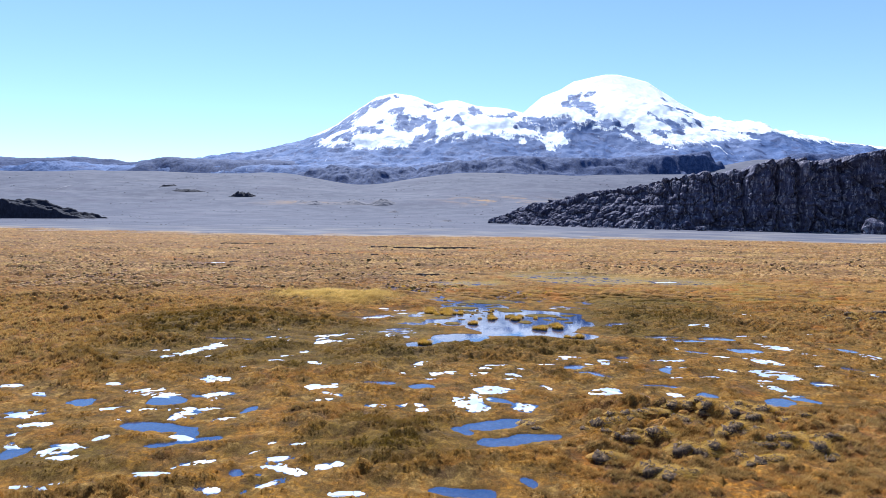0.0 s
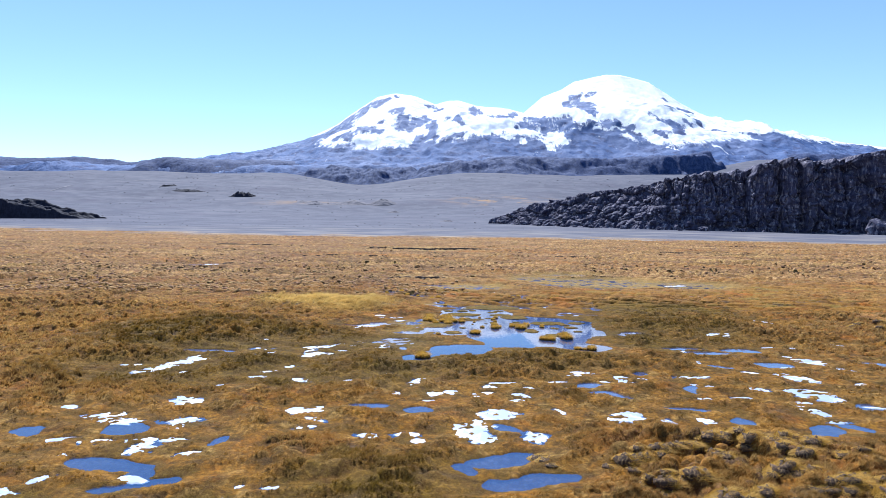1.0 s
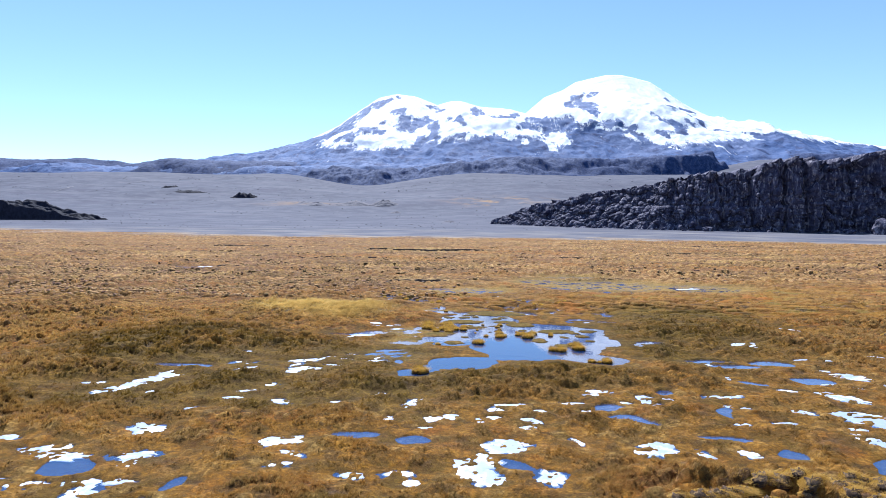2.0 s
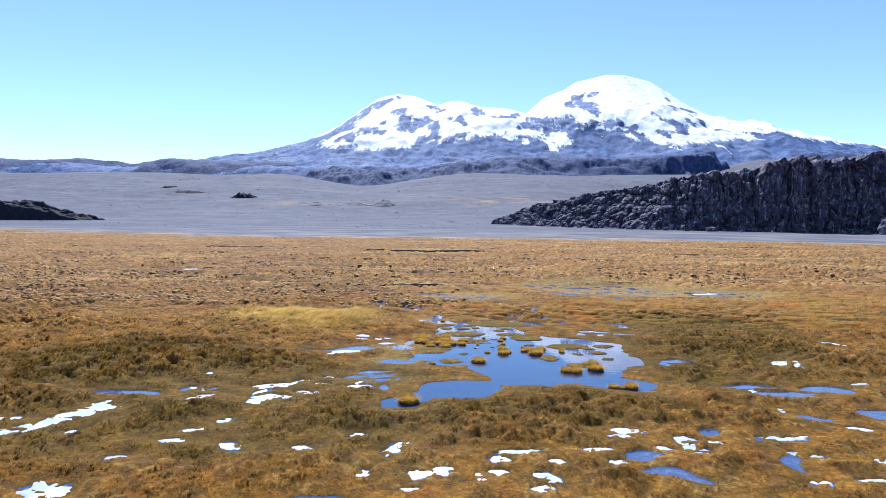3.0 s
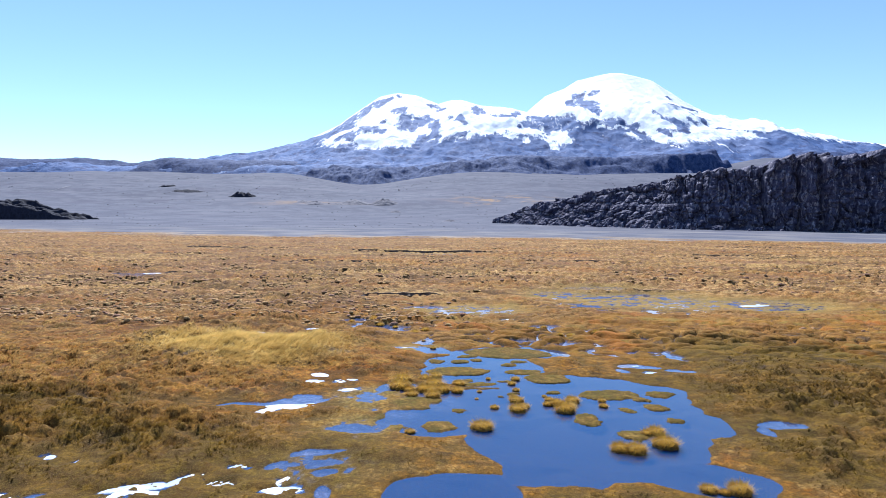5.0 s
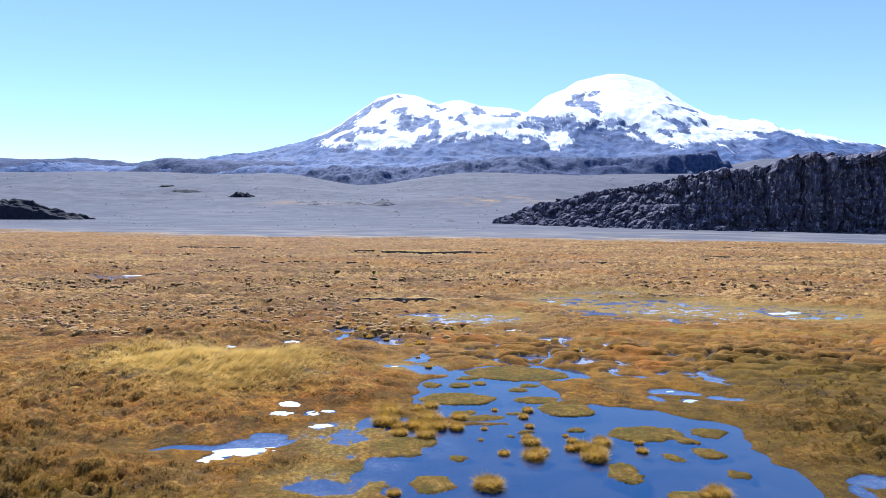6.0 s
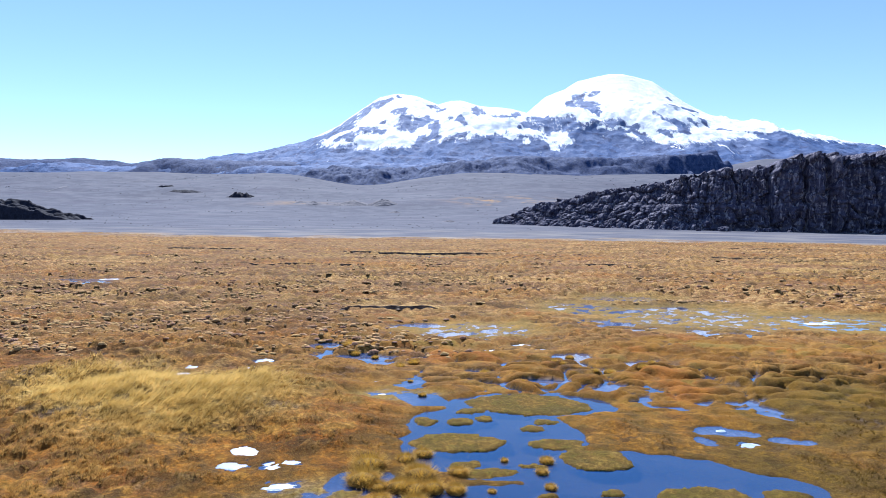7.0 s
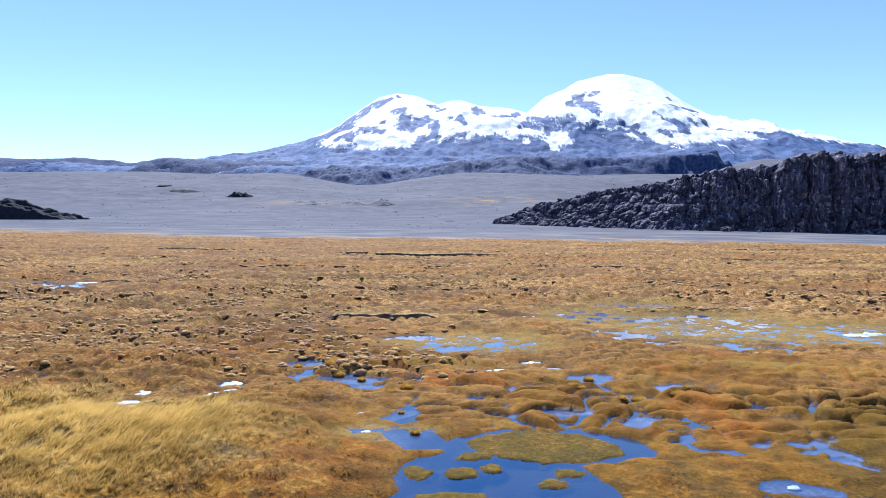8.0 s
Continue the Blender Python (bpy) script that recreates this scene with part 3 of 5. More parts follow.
# dark olive turf: centre, half lengths
DARK_TURF = [(-7.0, 23.4, 8.5, 3.0, 5), (-1.8, 24.0, 2.0, 2.2, 0), (8.4, 30.5, 1.9, 4.2, 20), (3.0, 25.6, 4.0, 1.9, 8), (7.4, 34.8, 1.3, 2.6, 20), (-2.6, 28.6, 1.6, 1.8, 0), (-7.5, 28.0, 6.0, 2.6, 0), (11.5, 33.0, 3.2, 4.5, 0), (12.5, 38.5, 4.5, 4.5, 0), (-12.0, 29.0, 5.0, 4.0, 0), (-1.6, 14.2, 2.0, 1.7, 10), (-9.6, 12.6, 2.2, 1.0, 0)]


# thin sheets of water over the turf, and paler bed of the pool: centre, half lengths
FILM = [(0.8, 51.0, 3.6, 2.0, 0), (13.0, 56.0, 6.0, 4.2, 0), (7.5, 58.5, 3.0, 3.0, 0), (20.0, 54.5, 4.4, 3.4, 0), (11.0, 63.0, 4.0, 2.0, 0), (-1.7, 40.3, 1.4, 0.6, 0), (-2.5, 30.9, 1.0, 0.9, 0), (-2.6, 28.3, 1.3, 0.9, 0), (-2.6, 33.3, 1.0, 1.1, 0)]
PALE_BED = [(-2.0, 33.2, 1.6, 1.3, 0), (-1.8, 38.6, 0.7, 1.4, 0), (2.4, 39.6, 1.0, 0.5, 0)]


def ovals(x, y, items, power=1.0, pad=4.0):
    """How far inside the nearest oval: 1 in its middle, 0 on its rim."""
    best = np.full(x.shape, -9.0, np.float32).ravel()
    fx, fy = x.ravel(), y.ravel()
    for cx, cy, rx, ry, turn in items:
        c, s = math.cos(radians(turn)), math.sin(radians(turn))
        k = np.flatnonzero((np.abs(fx - cx) < rx + ry + pad) & (np.abs(fy - cy) < rx + ry + pad))
        dx, dy = fx[k] - cx, fy[k] - cy
        best[k] = np.maximum(best[k], (1 - np.hypot((dx * c + dy * s) / rx, (dy * c - dx * s) / ry)) * min(rx, ry) ** power)
    return best.reshape(x.shape)


def plain_height(x, y):
    """Rise of the gravel plain and the slopes behind it."""
    z = 0.009 * np.maximum(y - 200, 0) + 18.6 * np.logaddexp(0, (y - 680) / 120) * step(150, 430, y) - 12.5 * np.logaddexp(0, (y - 1420) / 110)
    valley = np.exp(-((x + 0.165 * y) / (0.05 * np.maximum(y, 1) + 60)) ** 2)
    z = z * (1 - 0.24 * valley * step(600, 1400, y)) + 58 * np.exp(-((x - 1000) / 300) ** 2 - ((y - 1850) / 300) ** 2)
    roll = step(350, 900, y)
    return z + roll * (9 * fbm(x / 260, y / 260, 3, 31) + 0.9 * fbm(x / 45, y / 45, 3, 33))


def bog_height(x, y):
    """Height above the water level, and the masks that go with it."""
    warp = fbm(x / 1.3, y / 1.3, 3, 1), fbm(x / 1.3, y / 1.3, 3, 5)
    wx, wy = x + 0.55 * warp[0], y + 0.55 * warp[1]
    sx, sy = x + 0.26 * warp[0] + 0.10 * fbm(x * 2, y * 2, 3, 17), y + 0.26 * warp[1] + 0.10 * fbm(x * 2, y * 2, 3, 19)
    lake = ovals(sx, sy, POOLS)
    pool = np.minimum(lake, np.maximum(-ovals(sx, sy, SPITS), -0.6))
    loose = 1.6 + 1.0 * step(32, 38, y)
    pud = ovals(x + loose * (0.16 * warp[0] + 0.6 * (sx - x)), y + loose * 0.5 * (sy - y), PUDDLES, 1.0, 3.0)
    film = step(-0.5, 0.4, ovals(wx, wy, FILM, 0.0, 2.0))
    fx, fy = x + 0.30 * fbm(x / 0.55, y / 0.55, 4, 11, 0.75), y + 0.24 * fbm(x / 0.55, y / 0.55, 4, 15, 0.75)
    frozen = ovals(fx, fy, ICE_ALL, 1.0, 2.4)
    isle = ovals(x + 0.5 * (fx - x), y + 0.5 * (fy - y), [(cx, cy, rx * 1.22, ry * 1.3, turn) for cx, cy, rx, ry, turn in ISLETS], 1.0, 1.0)
    soggy = step(-0.5, 0.5, ovals(wx, wy, SOGGY, 0.0, 3.0)) * (0.35 + 0.65 * step(34, 40, y))
    near = step(-3.0, -0.1, np.maximum(pool, np.maximum(pud, frozen) * 2.2))
    near = np.maximum(near * (1 - 0.5 * step(38, 42, y)), soggy * (2.2 - 1.95 * step(34, 40, y)).clip(0, 2.2)).clip(0, 1)
    straw_hump = np.exp(-((x + 8.7 + 0.3 * (y - 39.5)) / 4.5) ** 2 - ((y - 39.6) / 3.5) ** 2)
    hump = straw_hump + 0.4 * np.exp(-((x + 13.5) / 6) ** 2 - ((y - 31) / 3.5) ** 2)
    rough = step(0.0, 0.3, fbm(x / 7, y / 7, 3, 41) + 0.06)
    knobs = np.exp(-(((x - 6.8) / 3.6) ** 4) - (((y - 15.2) / 1.9) ** 4))
    h = 0.10 + 0.08 * step(32, 44, y) + 0.08 * fbm(x / 6, y / 6, 3, 51) + 0.55 * hump
    a1, a2, r1 = worley(x / 0.80 + 0.6 * warp[1], y / 0.55 + 0.6 * warp[0], 3)
    dome = np.sqrt(np.clip(1 - (a1 / 0.75) ** 2, 0, 1)) * (0.5 + 0.8 * r1)
    b1, b2, r2 = worley(x / 0.36 + 0.5 * warp[0], y / 0.28, 9)
    small = np.sqrt(np.clip(1 - (b1 / 0.8) ** 2, 0, 1)) * (0.3 + 0.9 * r2)
    k1, k2, kr = worley(x / 1.6 + 0.7 * warp[0], y / 0.85 + 0.7 * warp[1], 29)
    cushion = np.sqrt(np.clip(1 - (k1 / 0.8) ** 2, 0, 1)) * step(0.0, 0.3, k2 - k1 + 0.08)
    calm = np.clip(straw_hump * 1.4, 0, 0.85)
    belt = step(36.5, 40, y) * step(64, 50, y) * step(-8, -3.5, x + 1.5 * warp[0]) * (1 - calm) * (0.45 + 0.55 * step(-0.25, 0.1, fbm(x / 9, y / 6, 2, 61)))
    h = h + (0.06 + 0.15 * rough + 0.19 * step(38, 46, y) + 0.12 * step(46, 70, y)) * (dome - 0.4) * (1 - calm) * (1 - 0.8 * belt) + 0.19 * belt * (cushion * (0.45 + 0.7 * kr) - 0.35) + (0.13 + 0.15 * rough) * (1 - 0.45 * near) * (1 - 0.45 * step(38, 44, y)) * (1 - 0.8 * belt) * (small - 0.4) * (1 - 0.5 * calm)
    h = h + knobs * (0.10 * small + 0.10 * (dome - 0.3) + 0.03)
    h = h + 0.03 * fbm(x * 5, y * 5, 2, 71)
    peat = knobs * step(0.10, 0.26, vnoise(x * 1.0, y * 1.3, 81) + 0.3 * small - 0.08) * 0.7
    # gaps between cushions: peat and their shade, both put into the dark colour
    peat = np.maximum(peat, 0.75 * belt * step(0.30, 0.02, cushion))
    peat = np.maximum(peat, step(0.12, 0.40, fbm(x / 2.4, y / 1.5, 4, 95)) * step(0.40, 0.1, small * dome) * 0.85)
    h = np.maximum(h, 0.03 + 0.04 * small)
    # banks slope into the water, narrow channels wind between the cushions
    h = h * (0.14 + 0.86 * step(0.15, -1.6, pool)) * (0.08 + 0.92 * step(0.05, -0.75, np.maximum(pud, frozen) / np.maximum(1 + 3.0 * hump, y / 34)))
    h = h * (1 - soggy) + soggy * (0.005 + (0.05 + 0.11 * kr + 0.05 * step(39, 42, y) * step(50, 47, y)) * cushion + 0.3 * h)
    channel = step(0.20, 0.02, k2 - k1) * step(0.25, 0.55, soggy) * step(40, 42, y) * (1 - film) * step(-0.12, 0.04, fbm(x / 2.6, y / 2.0, 2, 99))
    h = h * (1 - 0.7 * step(0.5, 0.05, k2 - k1) * soggy * step(38, 42, y))
    cut = np.maximum(np.maximum(step(-0.10, 0.16, pool), step(-0.05, 0.07, pud)), np.maximum(step(-0.05, 0.05, frozen), channel))
    floor_depth = -0.07 - 0.35 * step(0.1, 1.2, pool)
    thaw = np.clip(fbm(x * 2.1, y * 3.4, 3, 57, 0.65) - 0.05, 0, 0.3) * step(0.25, 0.0, pud) * step(0.2, -0.1, pool)
    floor_depth = np.where(frozen > np.maximum(pud, pool) + 0.0, -0.03 + 0.24 * thaw, floor_depth)
    h = h * (1 - cut) + floor_depth * cut
    h = np.where(film > 0, h * (1 - film) + np.minimum(h, 0.010 + 0.055 * fbm(x / 0.7, y / 0.6, 4, 59, 0.7)) * film, h)
    rise = step(-0.05, 0.08, isle) * step(-0.1, 0.1, lake)
    h = h * (1 - rise) + (0.022 + 0.03 * small * step(0.05, 0.3, isle)) * rise
    bed = step(0.02, -0.02, h)
    pale_bed = np.maximum(step(-0.05, 0.05, pud) * (0.35 + 0.6 * step(17.5, 21, y)) * (0.7 + 0.8 * fbm(x / 2.5, y / 2.5, 2, 67)).clip(0, 1), np.maximum(0.45 * film, step(-0.6, 0.3, ovals(wx, wy, PALE_BED, 0.0, 2.0)) * 0.5))
    wet = np.clip(np.maximum(near * 0.9, 0.75 * soggy * step(46, 49, y)) + rise - np.clip(straw_hump * 3.5, 0, 1), 0, 1)
    dark_turf = step(-0.45, 0.45, ovals(wx, wy, DARK_TURF, 0.0, 4.0)) * np.clip(1 - 3.5 * straw_hump, 0, 1) * (0.92 + 0.5 * fbm(x / 3, y / 2.2, 3, 97)).clip(0, 1)
    # raised tufts that get the painted sunlit tone
    tip = 0.85 * step(0.35, 1.0, small * (0.55 + 0.6 * dome)) * (1 - 0.7 * near * step(30, 34, y)) * (1 - 0.75 * dark_turf) * (1 - 0.7 * belt)
    heath = step(-0.12, 0.22, fbm(x / 16, y / 5, 4, 87) + 0.30 * step(8, -14, x) - 0.10 * step(95, 140, y))
    return h, dict(film=film, heath=heath * (1 - film), pale_bed=pale_bed, tip=tip, mat=rise, cushion=belt * (1 - rise), dark_turf=dark_turf, low=step(-0.7, 0.0, np.maximum(frozen, pud)), top=small, wet=wet, peat=np.clip(peat * (1 - near * 0.7), 0, 1), bed=bed, dry=np.clip(straw_hump * 1.4 * step(0.15, 0.6, straw_hump + 0.25 * fbm(x / 3, y / 2, 3, 63)), 0, 0.95))


def edge_of_bog(x):
    return 212 - 0.19 * x + 10 * np.sin(x / 47.0) - 0.0006 * x * np.abs(x) * step(0, 60, x)


def ground_height(x, y):
    h, masks = bog_height(x, y)
    out = step(-26, 10, y - edge_of_bog(x) + 26 * fbm(x / 24, y / 30, 4, 23))
    h = h * (1 - out) + (0.12 + plain_height(x, y)) * out + plain_height(x, y) * (1 - out)
    masks["gravel"] = out
    masks["far"] = step(36, 62, y) * 0.9
    masks["salt"] = step(0.02, 0.4, out) * step(1.0, 0.6, out) * (0.35 + 0.6 * fbm(x / 9, y / 9, 3, 25)).clip(0, 0.6)
    masks["salt"] = np.maximum(masks["salt"], step(0.6, 1.0, out) * step(345, 270, y) * (0.05 + 0.3 * fbm(x / 24, y / 14, 4, 28)).clip(0, 0.25))
    masks["straw"] = np.exp(-((x - 60) / 60) ** 2 - ((y - 845) / 55) ** 2) * step(-0.1, 0.3, fbm(x / 40, y / 25, 3, 27)) + \
        np.exp(-((x + 215) / 50) ** 2 - ((y - 800) / 30) ** 2) * 0.5
    for key in ("bed", "wet", "peat", "dry", "cushion", "dark_turf", "pale_bed", "tip", "heath", "film"):
        masks[key] = masks[key] * (1 - out)
    return h, masks


def build_ground():
    near = np.arange(8.0, 44.0, 0.088)
    ahead, y = [], 44.0
    while y < 2500:
        y += max(0.09, 0.0094 * (y - 29))
        ahead.append(y)
    behind = -np.geomspace(0.4, 900, 30)[::-1] + 8.0
    ys = np.concatenate([behind, near, ahead])
    inner = np.linspace(-0.80, 0.80, 820)
    s = np.linspace(0, 1, 26)[1:] ** 3
    width = np.maximum(ys + 3, 12.0)[:, None]
    outer = 0.80 * width + (3600 - 0.80 * width) * s[None, :]
    x = np.concatenate([-outer[:, ::-1], inner[None, :] * width, outer], 1)
    y = np.repeat(ys[:, None], x.shape[1], 1)
    h, masks = ground_height(x, y)
    verts = np.stack([x.ravel(), y.ravel(), h.ravel()], 1)
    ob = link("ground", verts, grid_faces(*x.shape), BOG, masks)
    return tagged(ob, "brown and golden cushion bog with pools, then grey gravel plain", "ground", kind="structure")


build_ground()

water = link("water", [(-60, -20, 0), (60, -20, 0), (60, 150, 0), (-60, 150, 0)], [(0, 1, 2, 3)], WATER)
tagged(water, "still clear blue bog water mirroring sky and snow peaks", "water", kind="structure")
water.visible_shadow = False


# ---- the far massif ----
# the skyline of the volcano, west to east: x and height of its turning points
CREST_Y = 3500
CREST = [(-3000, 150), (-1700, 290), (-1340, 374), (-1238, 412), (-1069, 446), (-900, 493), (-732, 573), (-665, 623), (-548, 702), (-491, 738), (-382, 758), (-282, 745), (-149, 696), (-67, 716),
         (-17, 718), (99, 687), (280, 671), (369, 648), (476, 740), (589, 785), (660, 831), (734, 847), (848, 871), (912, 870), (1010, 850), (1091, 828), (1173, 776), (1271, 715), (1370, 660),
         (1467, 622), (1565, 590), (1694, 548), (1759, 535), (1950, 536), (2047, 514), (2207, 489), (3300, 380)]
# rounded shoulders that stand out from the face: x, y, height, half width, half depth
SHOULDERS = [(200, 2700, 95, 330, 330), (700, 2750, 75, 320, 300), (-120, 2500, 35, 200, 260), (1150, 2500, 50, 330, 300), (-520, 2600, 40, 260, 300), (1500, 2700, 60, 350, 300)]


def massif_height(x, y):
    crest = np.interp(x + 22 * fbm(x / 240, y / 240, 3, 101) * np.clip((CREST_Y - y) / 300, 0.0, 1), *zip(*CREST))
    t = np.clip((CREST_Y - y) / 1550, 0, 1)
    base = 165 + 30 * fbm(x / 500, y / 500, 3, 105)
    z = base + (crest - base) * (1 - t) ** 1.35
    for cx, cy, top, rx, ry in SHOULDERS:
        z = z + top * np.exp(-((x - cx) / rx) ** 4 - ((y - cy) / ry) ** 2)
    low = step(0.15, 0.5, t)
    spur = ridged(x / 420 + 0.5 * fbm(x / 300, y / 300, 2, 111), y / 900, 4, 113) - 0.6
    z = z + spur * (35 + 38 * low) * np.clip((t - 0.02) * 5, 0, 1) * (1.15 - t)
    z = z + (9 + 9 * low) * ridged(x / 110 + 0.4 * fbm(x / 90, y / 90, 2, 115), y / 260, 3, 116) * np.clip(t * 8, 0, 1) + (3 + 8 * low) * fbm(x / 75, y / 75, 4, 117)
    z = z + 5.0 * fbm(x / 24, y / 24, 3, 119) * low
    return z - 260 * np.clip((y - CREST_Y) / 400, 0, 1) - 90 * step(2080, 1900, y)


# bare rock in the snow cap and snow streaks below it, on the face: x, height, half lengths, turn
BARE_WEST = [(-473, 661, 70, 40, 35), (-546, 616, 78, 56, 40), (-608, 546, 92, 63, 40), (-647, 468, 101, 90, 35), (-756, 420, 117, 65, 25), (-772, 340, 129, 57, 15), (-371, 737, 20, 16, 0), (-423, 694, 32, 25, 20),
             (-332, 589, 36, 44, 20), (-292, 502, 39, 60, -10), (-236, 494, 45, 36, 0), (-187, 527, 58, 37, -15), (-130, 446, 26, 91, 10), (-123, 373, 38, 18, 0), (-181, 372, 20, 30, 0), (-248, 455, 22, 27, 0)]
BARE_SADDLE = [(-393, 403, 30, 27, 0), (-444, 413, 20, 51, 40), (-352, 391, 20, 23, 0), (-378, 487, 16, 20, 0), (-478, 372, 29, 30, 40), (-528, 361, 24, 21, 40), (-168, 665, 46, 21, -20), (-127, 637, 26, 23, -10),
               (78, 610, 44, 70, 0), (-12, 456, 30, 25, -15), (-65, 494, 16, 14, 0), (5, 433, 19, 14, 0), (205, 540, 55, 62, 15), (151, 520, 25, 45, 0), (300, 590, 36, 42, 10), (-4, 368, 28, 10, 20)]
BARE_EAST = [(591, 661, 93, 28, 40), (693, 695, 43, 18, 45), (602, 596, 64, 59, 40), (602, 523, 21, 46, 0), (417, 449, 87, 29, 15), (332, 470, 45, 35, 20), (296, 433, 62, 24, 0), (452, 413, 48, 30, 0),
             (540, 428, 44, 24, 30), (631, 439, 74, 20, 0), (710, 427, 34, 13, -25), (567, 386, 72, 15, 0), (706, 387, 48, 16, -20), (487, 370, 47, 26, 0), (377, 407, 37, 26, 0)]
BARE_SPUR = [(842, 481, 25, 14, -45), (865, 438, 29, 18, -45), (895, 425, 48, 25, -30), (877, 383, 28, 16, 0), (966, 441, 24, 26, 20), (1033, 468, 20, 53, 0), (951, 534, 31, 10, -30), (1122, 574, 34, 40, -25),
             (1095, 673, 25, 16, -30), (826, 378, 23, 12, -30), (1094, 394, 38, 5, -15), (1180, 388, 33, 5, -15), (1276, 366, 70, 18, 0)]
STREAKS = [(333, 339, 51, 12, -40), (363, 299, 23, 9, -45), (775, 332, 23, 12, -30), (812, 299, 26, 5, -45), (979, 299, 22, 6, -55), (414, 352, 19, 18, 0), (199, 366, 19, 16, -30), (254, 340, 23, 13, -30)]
SNOWLINE = [(-3000, 620), (-960, 560), (-760, 420), (-640, 330), (-498, 316), (-387, 300), (-270, 308), (-166, 344), (-45, 340), (70, 356), (191, 391), (256, 360), (409, 334), (544, 390), (655, 381), (712, 362), (801, 329), (846, 308),
            (982, 330), (1089, 360), (1176, 358), (1329, 372), (1463, 361), (1686, 371), (2400, 420)]


def build_massif():
    xs, ys = np.arange(-2900, 3300, 7.0), np.concatenate([np.arange(1900, 3500, 10.0), np.arange(3500, 3900, 40.0)])
    x, y = np.meshgrid(xs, ys)
    z = massif_height(x, y)
    line = np.interp(x, *zip(*SNOWLINE)) + 22 * fbm(x / 60, y / 160, 4, 131)
    snow = np.minimum(0.5 + (z - line) / 60, 1.1)
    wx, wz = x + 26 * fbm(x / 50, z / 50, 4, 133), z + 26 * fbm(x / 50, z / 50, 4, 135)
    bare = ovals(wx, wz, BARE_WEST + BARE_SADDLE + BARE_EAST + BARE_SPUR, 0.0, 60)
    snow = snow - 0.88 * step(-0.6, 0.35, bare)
    snow = np.maximum(snow, 0.75 * step(-0.3, 0.2, ovals(wx, wz, STREAKS, 0.0, 40)))
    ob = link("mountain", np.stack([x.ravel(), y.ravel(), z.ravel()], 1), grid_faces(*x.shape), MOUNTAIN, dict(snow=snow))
    tagged(ob, "twin-peaked volcano with white snow cap over slopes painted haze blue", "mountain", kind="structure")


build_massif()


# ---- lava ridges and hills before the massif ----
def lava_ridge(cx, cy, half_x, half_y, high, seed, flat=0.5, label="", rough=0.16):
    nx, ny = 340, 80
    u, v = np.meshgrid(np.linspace(-1, 1, nx), np.linspace(-1, 1, ny))
    x, y = cx + u * half_x, cy + v * half_y
    r = np.hypot(u + 0.22 * fbm(u * 2, v * 2, 3, seed), v + 0.25 * fbm(u * 3 + 7, v * 2, 3, seed + 1))
    z = high * (1 - step(flat, 1.0, r)) * (0.95 + 0.12 * fbm(u * 2, v * 1.5, 3, seed + 2))
    z = z + (26 * rough * (ridged(x / 46, y / 46, 5, seed + 3) - 0.5) + 4.5 * (ridged(x / 26, y / 30, 3, seed + 5) - 0.5) + 2.6 * np.sqrt(np.clip(1 - (worley(x / 9, y / 14, seed + 7)[0] / 0.8) ** 2, 0, 1))) * step(1.05, 0.6, r) - 5 - 6 * step(0.9, 1.1, r)
    ob = link("lava_ridge", np.stack([x.ravel(), y.ravel(), (z + plain_height(x, y)).ravel()], 1), grid_faces(ny, nx), HAZE_LAVA)
    return tagged(ob, label or "dark rugged lava ridge on the slope, haze painted blue", "ridge", group="lava ridges")


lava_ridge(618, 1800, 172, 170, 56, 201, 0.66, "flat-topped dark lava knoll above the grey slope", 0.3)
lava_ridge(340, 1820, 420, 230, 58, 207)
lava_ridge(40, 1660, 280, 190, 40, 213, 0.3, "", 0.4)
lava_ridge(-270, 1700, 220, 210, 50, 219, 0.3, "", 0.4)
lava_ridge(-1950, 2350, 950, 360, 82, 225, 0.4, "long lava plateau along the horizon, painted in haze blue", 0.12)
lava_ridge(-900, 2330, 700, 360, 74, 231, 0.4, "long lava plateau along the horizon, painted in haze blue", 0.14)
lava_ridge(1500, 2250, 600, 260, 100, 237)


